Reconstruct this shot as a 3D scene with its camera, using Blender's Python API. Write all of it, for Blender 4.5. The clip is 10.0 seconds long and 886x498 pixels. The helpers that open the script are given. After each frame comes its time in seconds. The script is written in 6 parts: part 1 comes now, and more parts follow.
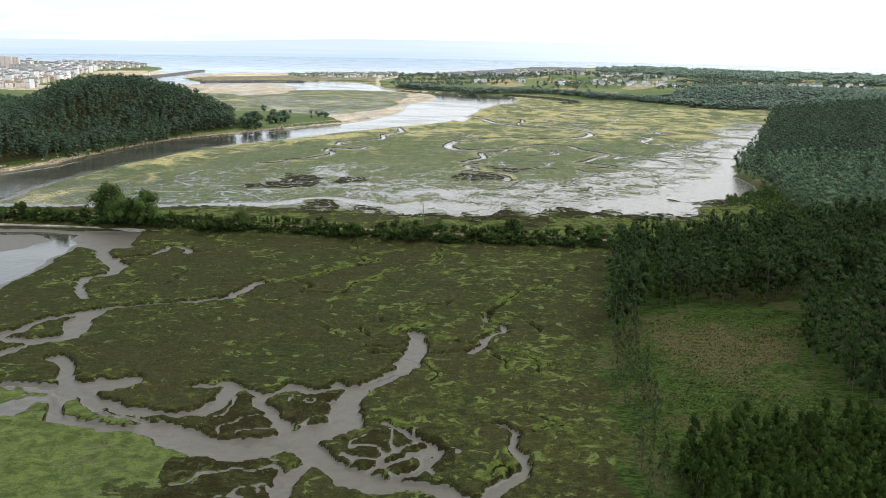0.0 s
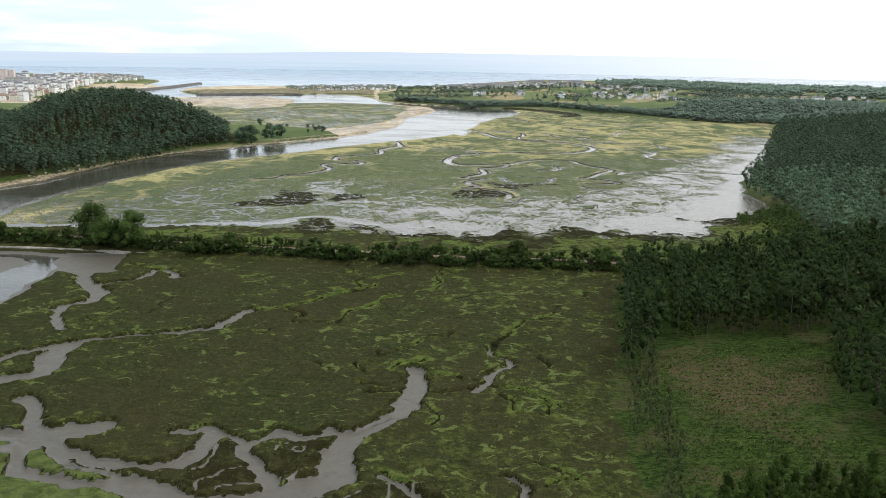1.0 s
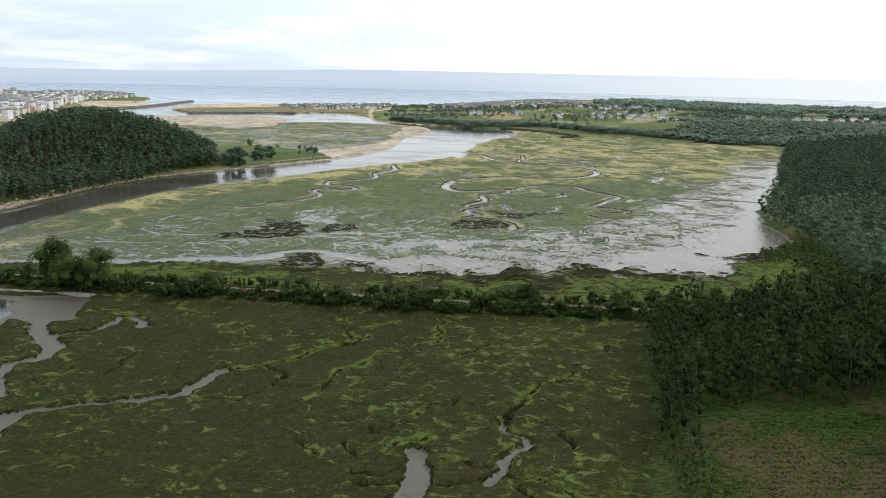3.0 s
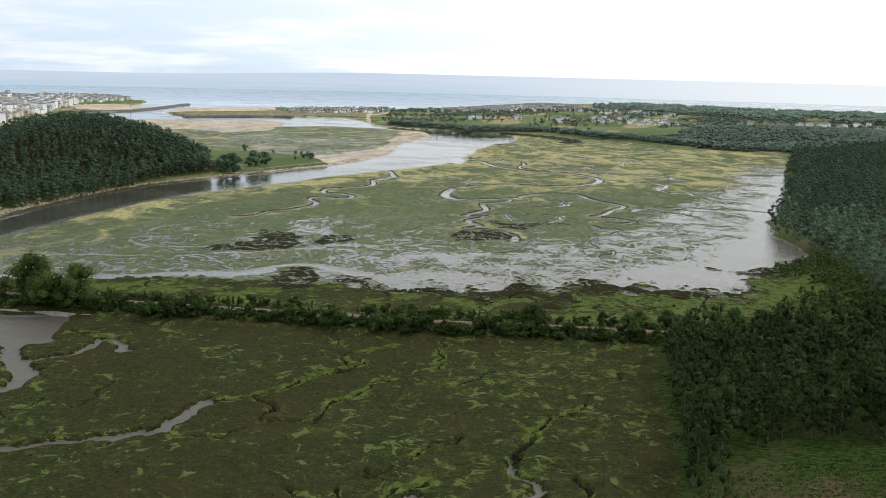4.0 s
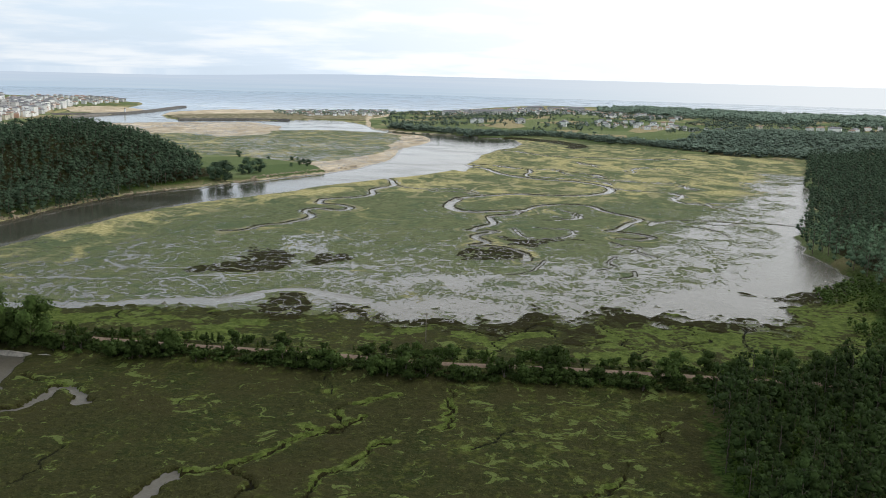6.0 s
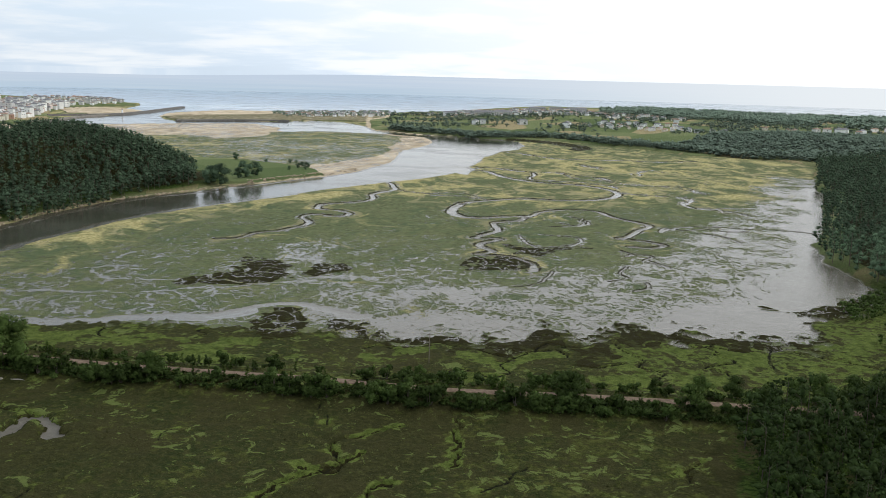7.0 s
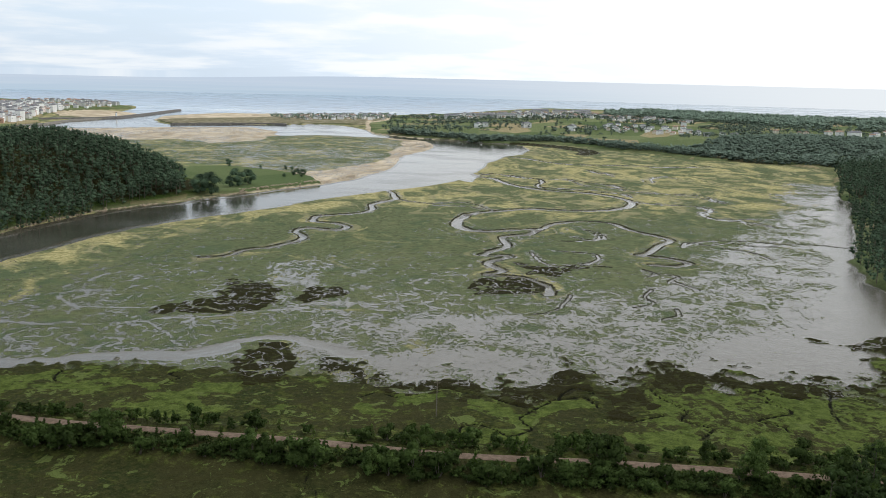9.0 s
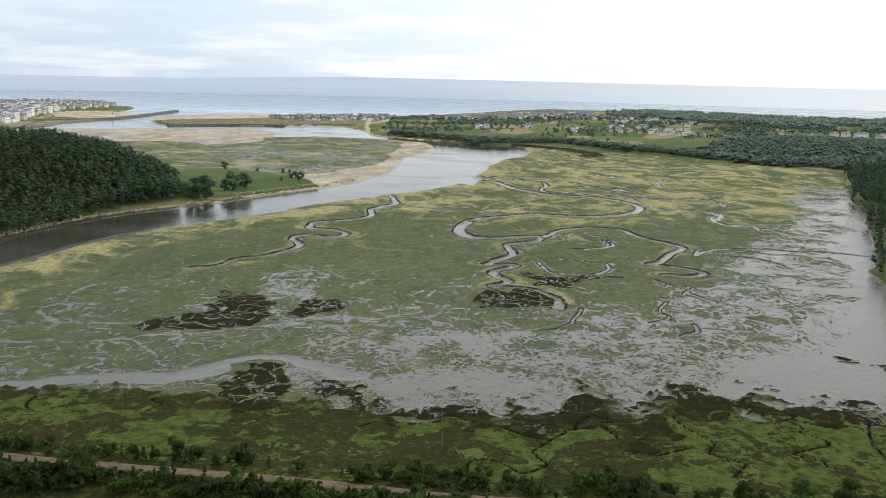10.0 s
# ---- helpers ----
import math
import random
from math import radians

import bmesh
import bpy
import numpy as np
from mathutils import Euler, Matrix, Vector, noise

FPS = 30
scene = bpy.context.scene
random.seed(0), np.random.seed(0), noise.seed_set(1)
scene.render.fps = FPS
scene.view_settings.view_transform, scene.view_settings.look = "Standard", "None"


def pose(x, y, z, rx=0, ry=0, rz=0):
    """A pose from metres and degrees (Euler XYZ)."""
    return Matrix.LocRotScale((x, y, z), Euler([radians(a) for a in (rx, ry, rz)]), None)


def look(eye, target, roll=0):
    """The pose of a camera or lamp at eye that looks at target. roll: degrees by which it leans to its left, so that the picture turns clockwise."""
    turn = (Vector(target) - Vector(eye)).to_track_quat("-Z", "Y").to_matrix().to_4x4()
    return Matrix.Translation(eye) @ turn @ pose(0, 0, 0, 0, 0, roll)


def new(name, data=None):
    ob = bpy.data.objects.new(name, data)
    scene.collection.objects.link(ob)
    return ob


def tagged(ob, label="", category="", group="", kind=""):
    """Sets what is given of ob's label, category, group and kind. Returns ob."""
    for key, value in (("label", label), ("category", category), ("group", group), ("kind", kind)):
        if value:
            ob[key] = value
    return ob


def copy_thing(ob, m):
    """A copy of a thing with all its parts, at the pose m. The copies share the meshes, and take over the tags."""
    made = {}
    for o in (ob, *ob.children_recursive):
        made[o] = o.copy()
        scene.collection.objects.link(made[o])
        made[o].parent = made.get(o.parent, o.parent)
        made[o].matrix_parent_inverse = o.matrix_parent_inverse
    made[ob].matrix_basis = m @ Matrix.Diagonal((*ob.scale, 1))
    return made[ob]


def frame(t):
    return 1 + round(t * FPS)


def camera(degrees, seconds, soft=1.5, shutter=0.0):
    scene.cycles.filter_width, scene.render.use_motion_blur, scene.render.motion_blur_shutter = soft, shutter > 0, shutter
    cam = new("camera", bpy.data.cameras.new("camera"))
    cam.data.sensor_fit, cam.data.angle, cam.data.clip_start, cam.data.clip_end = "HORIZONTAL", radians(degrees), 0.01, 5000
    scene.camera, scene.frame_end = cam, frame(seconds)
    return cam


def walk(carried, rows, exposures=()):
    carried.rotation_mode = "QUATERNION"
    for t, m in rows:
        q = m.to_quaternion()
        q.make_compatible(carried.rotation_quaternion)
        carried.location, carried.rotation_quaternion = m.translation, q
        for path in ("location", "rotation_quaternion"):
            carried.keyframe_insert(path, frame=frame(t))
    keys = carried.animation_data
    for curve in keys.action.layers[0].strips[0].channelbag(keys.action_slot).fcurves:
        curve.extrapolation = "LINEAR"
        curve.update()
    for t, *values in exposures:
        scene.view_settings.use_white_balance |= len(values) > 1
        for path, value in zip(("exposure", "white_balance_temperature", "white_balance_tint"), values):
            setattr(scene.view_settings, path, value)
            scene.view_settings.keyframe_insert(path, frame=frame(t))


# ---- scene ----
cam = camera(53.0, 10.0, 0.65)
PATH = [
    (0, (2.139, -0.042, 92.421), (2.131, 1.905, 91.965), 1.0),
    (0.5, (1.708, 10.419, 92.452), (1.7, 12.369, 92.007), 1.0),
    (1, (1.079, 21.113, 92.689), (1.074, 23.067, 92.259), 1.0),
    (1.5, (0.207, 31.553, 93.004), (0.205, 33.509, 92.587), 1.1),
    (2, (-0.72, 42.21, 93.432), (-0.718, 44.169, 93.028), 1.2),
    (2.5, (-1.559, 52.854, 93.738), (-1.553, 54.815, 93.341), 1.2),
    (4, (-3.633, 85.478, 95.574), (-3.62, 87.441, 95.189), 1.4),
    (4.5, (-4.434, 96.285, 95.982), (-4.421, 98.248, 95.598), 1.5),
    (5, (-5.202, 107.473, 96.472), (-5.189, 109.436, 96.089), 1.5),
    (5.5, (-5.943, 118.322, 96.766), (-5.929, 120.285, 96.384), 1.5),
    (7, (-8.119, 152.972, 97.652), (-8.106, 154.935, 97.271), 1.5),
    (7.5, (-8.712, 164.115, 97.697), (-8.699, 166.078, 97.317), 1.4),
    (8, (-9.304, 175.377, 97.987), (-9.292, 177.341, 97.609), 1.4),
    (8.5, (-10.012, 186.676, 98.198), (-10.0, 188.64, 97.819), 1.4),
    (9, (-10.778, 198.281, 98.526), (-10.766, 200.245, 98.148), 1.4),
    (9.5, (-11.564, 209.532, 98.656), (-11.551, 211.496, 98.278), 1.4),
    (10, (-12.507, 221.3, 98.7), (-12.494, 223.264, 98.323), 1.4),
]
walk(cam, [(t, look(eye, target, roll)) for t, eye, target, roll in PATH],
     exposures=[(0, 0.42), (0.5, 0.31), (1, 0.24), (2.5, 0.10), (4, 0.02), (7, -0.08), (10, -0.08)])

# ---- node helpers ----
def material(name, rough=0.7, spec=0.3):
    m = bpy.data.materials.new(name)
    m.use_nodes = True
    b = m.node_tree.nodes["Principled BSDF"]
    b.inputs["Roughness"].default_value = rough
    b.inputs["Specular IOR Level"].default_value = spec
    return m, m.node_tree, b


def math_node(nt, op, a, b=None, c=None, clamp=False):
    nd = nt.nodes.new("ShaderNodeMath")
    nd.operation, nd.use_clamp = op, clamp
    for i, v in enumerate((a, b, c)):
        if v is None:
            continue
        if isinstance(v, (int, float)):
            nd.inputs[i].default_value = v
        else:
            nt.links.new(v, nd.inputs[i])
    return nd.outputs[0]


def step_node(nt, v, lo, hi, a=0.0, b=1.0):
    nd = nt.nodes.new("ShaderNodeMapRange")
    nd.interpolation_type = "SMOOTHSTEP"
    for i, x in enumerate((v, lo, hi, a, b)):
        if isinstance(x, (int, float)):
            nd.inputs[i].default_value = x
        else:
            nt.links.new(x, nd.inputs[i])
    return nd.outputs[0]


def mix_node(nt, fac, a, b, blend="MIX"):
    nd = nt.nodes.new("ShaderNodeMix")
    nd.data_type, nd.blend_type = "RGBA", blend
    for i, v in ((0, fac), (6, a), (7, b)):
        if isinstance(v, (int, float)):
            nd.inputs[i].default_value = v
        elif isinstance(v, tuple):
            nd.inputs[i].default_value = (*v, 1)
        else:
            nt.links.new(v, nd.inputs[i])
    return nd.outputs[2]


def noise_node(nt, vec, scale, detail=4, rough=0.55, distort=0.0):
    nd = nt.nodes.new("ShaderNodeTexNoise")
    nd.inputs["Scale"].default_value, nd.inputs["Detail"].default_value = scale, detail
    nd.inputs["Roughness"].default_value, nd.inputs["Distortion"].default_value = rough, distort
    if vec is not None:
        nt.links.new(vec, nd.inputs["Vector"])
    return nd.outputs["Fac"]


def bump_node(nt, height, strength, dist, b):
    nd = nt.nodes.new("ShaderNodeBump")
    nd.inputs["Strength"].default_value, nd.inputs["Distance"].default_value = strength, dist
    nt.links.new(height, nd.inputs["Height"])
    nt.links.new(nd.outputs[0], b.inputs["Normal"])


def scaled(nt, vec, s):
    nd = nt.nodes.new("ShaderNodeMapping")
    nd.inputs["Scale"].default_value = s
    nt.links.new(vec, nd.inputs["Vector"])
    return nd.outputs[0]


# ---- world, sun ----
world = bpy.data.worlds.new("overcast_sky")
scene.world = world
world.use_nodes = True
SUN_EL, SUN_AZ = radians(48), radians(68)   # azimuth clockwise from the camera's way ahead (+y)


def build_world():
    nt = world.node_tree
    nt.nodes.clear()
    n = nt.nodes.new
    out, bg = n("ShaderNodeOutputWorld"), n("ShaderNodeBackground")
    sky = n("ShaderNodeTexSky")
    sky.sky_type, sky.sun_disc = "NISHITA", False
    sky.sun_elevation, sky.sun_rotation = SUN_EL, SUN_AZ
    sky.dust_density = 2.0
    dim = n("ShaderNodeMix")
    dim.data_type, dim.blend_type = "RGBA", "MULTIPLY"
    dim.inputs[0].default_value = 1.0
    dim.inputs[7].default_value = (0.23, 0.23, 0.23, 1)
    # cloud deck: noise on a plane high above
    geo = n("ShaderNodeTexCoord")
    sep = n("ShaderNodeSeparateXYZ")
    nt.links.new(geo.outputs["Generated"], sep.inputs[0])
    up = n("ShaderNodeMath"); up.operation = "MAXIMUM"; up.inputs[1].default_value = 0.0
    nt.links.new(sep.outputs[2], up.inputs[0])
    add = n("ShaderNodeMath"); add.operation = "ADD"; add.inputs[1].default_value = 0.10
    nt.links.new(up.outputs[0], add.inputs[0])
    dx = n("ShaderNodeMath"); dx.operation = "DIVIDE"
    dy = n("ShaderNodeMath"); dy.operation = "DIVIDE"
    nt.links.new(sep.outputs[0], dx.inputs[0]); nt.links.new(add.outputs[0], dx.inputs[1])
    nt.links.new(sep.outputs[1], dy.inputs[0]); nt.links.new(add.outputs[0], dy.inputs[1])
    com = n("ShaderNodeCombineXYZ")
    nt.links.new(dx.outputs[0], com.inputs[0]); nt.links.new(dy.outputs[0], com.inputs[1])
    cl = n("ShaderNodeTexNoise")
    cl.inputs["Scale"].default_value, cl.inputs["Detail"].default_value, cl.inputs["Roughness"].default_value = 0.75, 7, 0.55
    nt.links.new(com.outputs[0], cl.inputs["Vector"])
    # the deck is thicker and whiter towards the sun's side
    sun_dir = (math.sin(SUN_AZ) * math.cos(SUN_EL), math.cos(SUN_AZ) * math.cos(SUN_EL), math.sin(SUN_EL))
    dot = n("ShaderNodeVectorMath"); dot.operation = "DOT_PRODUCT"
    dot.inputs[1].default_value = sun_dir
    nt.links.new(geo.outputs["Generated"], dot.inputs[0])
    side = n("ShaderNodeMapRange")
    side.inputs[1].default_value, side.inputs[2].default_value, side.inputs[3].default_value, side.inputs[4].default_value = 0.1, 0.60, 0.0, 0.40
    nt.links.new(dot.outputs["Value"], side.inputs[0])
    mr = n("ShaderNodeMapRange")
    mr.inputs[1].default_value, mr.inputs[2].default_value, mr.inputs[3].default_value, mr.inputs[4].default_value = 0.40, 0.60, 0.86, 1.0
    nt.links.new(cl.outputs["Fac"], mr.inputs[0])
    fac = n("ShaderNodeMath"); fac.operation = "ADD"; fac.use_clamp = True
    nt.links.new(mr.outputs[0], fac.inputs[0]); nt.links.new(side.outputs[0], fac.inputs[1])
    glow = n("ShaderNodeMapRange")
    glow.inputs[1].default_value, glow.inputs[2].default_value, glow.inputs[3].default_value, glow.inputs[4].default_value = -0.5, 0.80, 0.90, 1.36
    nt.links.new(dot.outputs["Value"], glow.inputs[0])
    cloud = n("ShaderNodeMix"); cloud.data_type, cloud.blend_type = "RGBA", "MULTIPLY"
    cloud.inputs[0].default_value = 1.0
    white = math_node(nt, "ADD", step_node(nt, dot.outputs["Value"], 0.05, 0.5), math_node(nt, "MULTIPLY", step_node(nt, cl.outputs["Fac"], 0.42, 0.62), 0.75), clamp=True)
    hue = mix_node(nt, white, (0.72, 0.85, 1.0), (0.95, 0.98, 1.0))
    nt.links.new(hue, cloud.inputs[6])
    nt.links.new(glow.outputs[0], cloud.inputs[7])
    mix = n("ShaderNodeMix"); mix.data_type = "RGBA"
    nt.links.new(fac.outputs[0], mix.inputs[0])
    nt.links.new(sky.outputs[0], dim.inputs[6])
    nt.links.new(dim.outputs[2], mix.inputs[6]); nt.links.new(cloud.outputs[2], mix.inputs[7])
    nt.links.new(mix.outputs[2], bg.inputs[0])
    bg.inputs[1].default_value = SKY_POWER
    nt.links.new(bg.outputs[0], out.inputs[0])


SKY_POWER = 0.95
build_world()
sun = new("sun", bpy.data.lights.new("sun", "SUN"))
sun.data.energy, sun.data.angle, sun.data.color = 1.25, radians(12), (0.96, 0.985, 1.0)
sun.matrix_world = look((math.sin(SUN_AZ) * math.cos(SUN_EL) * 900, math.cos(SUN_AZ) * math.cos(SUN_EL) * 900, math.sin(SUN_EL) * 900), (0, 0, 0))


# ---- materials ----
def ground_material():
    m, nt, b = material("estuary_ground", 0.85, 0.25)
    co = nt.nodes.new("ShaderNodeTexCoord").outputs["Object"]

    def cover(name):
        at = nt.nodes.new("ShaderNodeAttribute")
        at.attribute_name = name
        sp = nt.nodes.new("ShaderNodeSeparateColor")
        nt.links.new(at.outputs["Color"], sp.inputs[0])
        return sp.outputs[0], sp.outputs[1], sp.outputs[2], at.outputs["Alpha"]

    mud, algae, sand, rill_shade = cover("cover_a")
    wet, yellow, land, creek_e = cover("cover_b")
    flat, rush, field, _ = cover("cover_c")
    n_big = noise_node(nt, co, 0.022, 4)
    n_mid = noise_node(nt, co, 0.11, 6, 0.62, 0.6)
    n_fine = noise_node(nt, co, 0.55, 5, 0.65)
    n_clump = noise_node(nt, co, 0.30, 7, 0.72, 0.5)
    n_tuft = noise_node(nt, co, 1.9, 3, 0.7)
    # marsh: brown rush and olive grass, pale sedge in clumps, dark spots painted as tuft shadows
    c = mix_node(nt, step_node(nt, n_big, 0.40, 0.60), (0.028, 0.029, 0.010), (0.023, 0.031, 0.009))
    c = mix_node(nt, step_node(nt, n_fine, 0.42, 0.62), c, (0.042, 0.044, 0.015))
    c = mix_node(nt, math_node(nt, "MULTIPLY", step_node(nt, n_tuft, 0.50, 0.68), 0.6), c, (0.012, 0.011, 0.004))
    c = mix_node(nt, math_node(nt, "MULTIPLY", step_node(nt, noise_node(nt, co, 0.03, 5, 0.65, 0.8), 0.46, 0.60), 0.55), c, (0.039, 0.036, 0.014))
    c = mix_node(nt, math_node(nt, "MULTIPLY", step_node(nt, noise_node(nt, co, 0.85, 4, 0.75), 0.55, 0.68), 0.55), c, (0.078, 0.080, 0.029))
    local = math_node(nt, "ADD", n_clump, math_node(nt, "MULTIPLY", math_node(nt, "SUBTRACT", n_mid, 0.5), 0.75))
    patch = math_node(nt, "ADD", local, math_node(nt, "MULTIPLY", algae, 0.17))
    green = mix_node(nt, step_node(nt, n_fine, 0.35, 0.65), (0.030, 0.040, 0.008), (0.086, 0.095, 0.024))
    c = mix_node(nt, math_node(nt, "MULTIPLY", step_node(nt, math_node(nt, "ADD", patch, math_node(nt, "MULTIPLY", math_node(nt, "SUBTRACT", n_big, 0.5), 0.25)), 0.575, 0.66), 0.6), c, green)
    n_spot = noise_node(nt, co, 0.17, 7, 0.66, 0.9)
    spot = math_node(nt, "ADD", n_spot, math_node(nt, "MULTIPLY", algae, 0.07))
    c = mix_node(nt, step_node(nt, math_node(nt, "ADD", spot, math_node(nt, "MULTIPLY", math_node(nt, "SUBTRACT", n_big, 0.5), 0.22)), 0.604, 0.628), c, mix_node(nt, n_fine, (0.062, 0.083, 0.021), (0.126, 0.152, 0.048)))
    # bright algae lawns
    lawn = mix_node(nt, step_node(nt, n_clump, 0.36, 0.64), (0.040, 0.058, 0.011), (0.108, 0.140, 0.033))
    lawn = mix_node(nt, math_node(nt, "MULTIPLY", step_node(nt, n_tuft, 0.50, 0.66), 0.45), lawn, (0.024, 0.032, 0.009))
    edge = math_node(nt, "ADD", algae, math_node(nt, "ADD", math_node(nt, "MULTIPLY", math_node(nt, "SUBTRACT", n_clump, 0.5), 1.5), math_node(nt, "MULTIPLY", math_node(nt, "SUBTRACT", n_mid, 0.5), 1.1)))
    c = mix_node(nt, math_node(nt, "MULTIPLY", step_node(nt, edge, 0.72, 0.86), 0.9), c, lawn)
    # tidal flat: grey-green film of algae, yellow where dry
    fl = mix_node(nt, step_node(nt, n_clump, 0.35, 0.65), (0.066, 0.080, 0.040), (0.142, 0.158, 0.076))
    fl = mix_node(nt, math_node(nt, "MULTIPLY", step_node(nt, n_mid, 0.45, 0.6), 0.6), fl, (0.110, 0.134, 0.066))
    stretch = noise_node(nt, scaled(nt, co, (0.020, 0.013, 1)), 1.0, 7, 0.62, 1.6)
    patchy = noise_node(nt, scaled(nt, co, (0.034, 0.024, 1)), 1.0, 6, 0.62, 1.6)
    # beige and yellow are lightened further to put distant sheen and haze into them
    fl = mix_node(nt, math_node(nt, "MULTIPLY", step_node(nt, patchy, 0.50, 0.62), step_node(nt, yellow, 0.05, 0.8, 0.08, 0.72)), fl, (0.340, 0.298, 0.168))
    fl = mix_node(nt, math_node(nt, "MULTIPLY", step_node(nt, patchy, 0.44, 0.36), 0.6), fl, (0.070, 0.100, 0.052))
    ye = mix_node(nt, step_node(nt, n_clump, 0.38, 0.62), (0.225, 0.208, 0.086), (0.455, 0.400, 0.200))
    fl = mix_node(nt, step_node(nt, math_node(nt, "ADD", stretch, math_node(nt, "MULTIPLY", yellow, 0.15)), 0.58, 0.74), fl, ye)
    c = mix_node(nt, flat, c, fl)
    # land: meadow patchwork
    vo = nt.nodes.new("ShaderNodeTexVoronoi")
    vo.inputs["Scale"].default_value = 0.013
    nt.links.new(co, vo.inputs["Vector"])
    vs = nt.nodes.new("ShaderNodeSeparateColor")
    nt.links.new(vo.outputs["Color"], vs.inputs[0])
    la = mix_node(nt, vs.outputs[0], (0.086, 0.120, 0.047), (0.175, 0.198, 0.092))
    la = mix_node(nt, step_node(nt, vs.outputs[1], 0.72, 0.8), la, (0.32, 0.26, 0.15))
    la = mix_node(nt, math_node(nt, "MULTIPLY", step_node(nt, n_fine, 0.4, 0.7), 0.5), la, (0.06, 0.085, 0.03))
    c = mix_node(nt, land, c, la)
    # cleared field: ferns in rows, dry litter
    fe = mix_node(nt, step_node(nt, noise_node(nt, scaled(nt, co, (0.45, 1.15, 1)), 1.0, 5, 0.7), 0.40, 0.6), (0.013, 0.027, 0.005), (0.048, 0.076, 0.016))
    dry = math_node(nt, "MULTIPLY", step_node(nt, noise_node(nt, co, 0.045, 4), 0.47, 0.62), step_node(nt, n_fine, 0.40, 0.55))
    dry = math_node(nt, "MAXIMUM", math_node(nt, "MULTIPLY", dry, 0.6), math_node(nt, "MULTIPLY", yellow, step_node(nt, n_fine, 0.38, 0.54, 0.08, 0.9)))
    fe = mix_node(nt, dry, fe, (0.090, 0.066, 0.036))
    c = mix_node(nt, field, c, fe)
    # dark rush; along thin creeks it also carries painted creek shade
    ru = mix_node(nt, n_tuft, (0.007, 0.007, 0.003), (0.034, 0.031, 0.010))
    ru = mix_node(nt, math_node(nt, "MULTIPLY", step_node(nt, n_spot, 0.54, 0.6), 0.5), ru, (0.050, 0.058, 0.018))
    c = mix_node(nt, step_node(nt, math_node(nt, "ADD", rush, math_node(nt, "MULTIPLY", math_node(nt, "SUBTRACT", n_clump, 0.5), 1.2)), 0.50, 0.60), c, ru)
    # sand
    sa = mix_node(nt, step_node(nt, stretch, 0.30, 0.70), (0.33, 0.265, 0.18), (0.62, 0.52, 0.385))
    c = mix_node(nt, step_node(nt, math_node(nt, "ADD", sand, math_node(nt, "MULTIPLY", n_mid, 0.35)), 0.55, 0.8), c, sa)
    # wet mud in rills and sheets
    warp = nt.nodes.new("ShaderNodeVectorMath"); warp.operation = "MULTIPLY_ADD"
    cn = nt.nodes.new("ShaderNodeTexNoise")
    cn.inputs["Scale"].default_value, cn.inputs["Detail"].default_value = 0.09, 4
    nt.links.new(co, cn.inputs["Vector"])
    nt.links.new(cn.outputs["Color"], warp.inputs[0])
    warp.inputs[1].default_value = (11, 11, 0)
    nt.links.new(co, warp.inputs[2])
    blot = noise_node(nt, scaled(nt, warp.outputs[0], (0.66, 0.46, 1)), 1.0, 7, 0.74, 0.5)
    pool = math_node(nt, "SUBTRACT", noise_node(nt, co, 0.045, 4, 0.6, 0.6), 0.5)
    damp = math_node(nt, "ADD", wet, math_node(nt, "MULTIPLY", pool, math_node(nt, "MULTIPLY", step_node(nt, wet, 0.02, 0.3), step_node(nt, wet, 1.0, 0.75, 0.2, 1.1))))
    ridge = math_node(nt, "ABSOLUTE", math_node(nt, "SUBTRACT", noise_node(nt, scaled(nt, warp.outputs[0], (0.13, 0.10, 1)), 1.0, 3, 0.5), 0.5))
    ridge2 = math_node(nt, "ABSOLUTE", math_node(nt, "SUBTRACT", noise_node(nt, scaled(nt, warp.outputs[0], (0.36, 0.28, 1)), 1.0, 3, 0.5), 0.5))
    vein = math_node(nt, "MINIMUM", ridge, math_node(nt, "ADD", ridge2, 0.012))
    rill = math_node(nt, "SUBTRACT", math_node(nt, "MULTIPLY", damp, 0.070), math_node(nt, "ADD", vein, math_node(nt, "MULTIPLY", math_node(nt, "SUBTRACT", 0.56, blot), 0.13)))
    sheet = math_node(nt, "SUBTRACT", math_node(nt, "ADD", blot, math_node(nt, "MULTIPLY", step_node(nt, damp, 0.30, 1.0), 0.31)), 0.655)
    wetness = math_node(nt, "MAXIMUM", step_node(nt, rill, -0.005, 0.006), step_node(nt, sheet, -0.008, 0.014))
    wetness = math_node(nt, "MULTIPLY", wetness, math_node(nt, "MULTIPLY", flat, step_node(nt, wet, 0.03, 0.12)))
    wetness = math_node(nt, "MULTIPLY", wetness, step_node(nt, rush, 0.55, 0.25))
    gully = math_node(nt, "MULTIPLY", step_node(nt, math_node(nt, "ADD", ridge, math_node(nt, "MULTIPLY", math_node(nt, "SUBTRACT", 0.5, blot), 0.06)), 0.022, 0.008), math_node(nt, "MULTIPLY", flat, step_node(nt, rush, 0.4, 0.6)))
    wetness = math_node(nt, "MAXIMUM", wetness, gully)
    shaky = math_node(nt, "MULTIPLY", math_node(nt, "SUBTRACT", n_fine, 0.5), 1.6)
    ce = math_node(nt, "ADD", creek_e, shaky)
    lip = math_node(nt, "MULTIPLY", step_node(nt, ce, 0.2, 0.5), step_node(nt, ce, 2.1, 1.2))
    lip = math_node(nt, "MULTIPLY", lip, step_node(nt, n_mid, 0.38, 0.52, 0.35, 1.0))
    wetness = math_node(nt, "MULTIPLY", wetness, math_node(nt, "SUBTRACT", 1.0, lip))
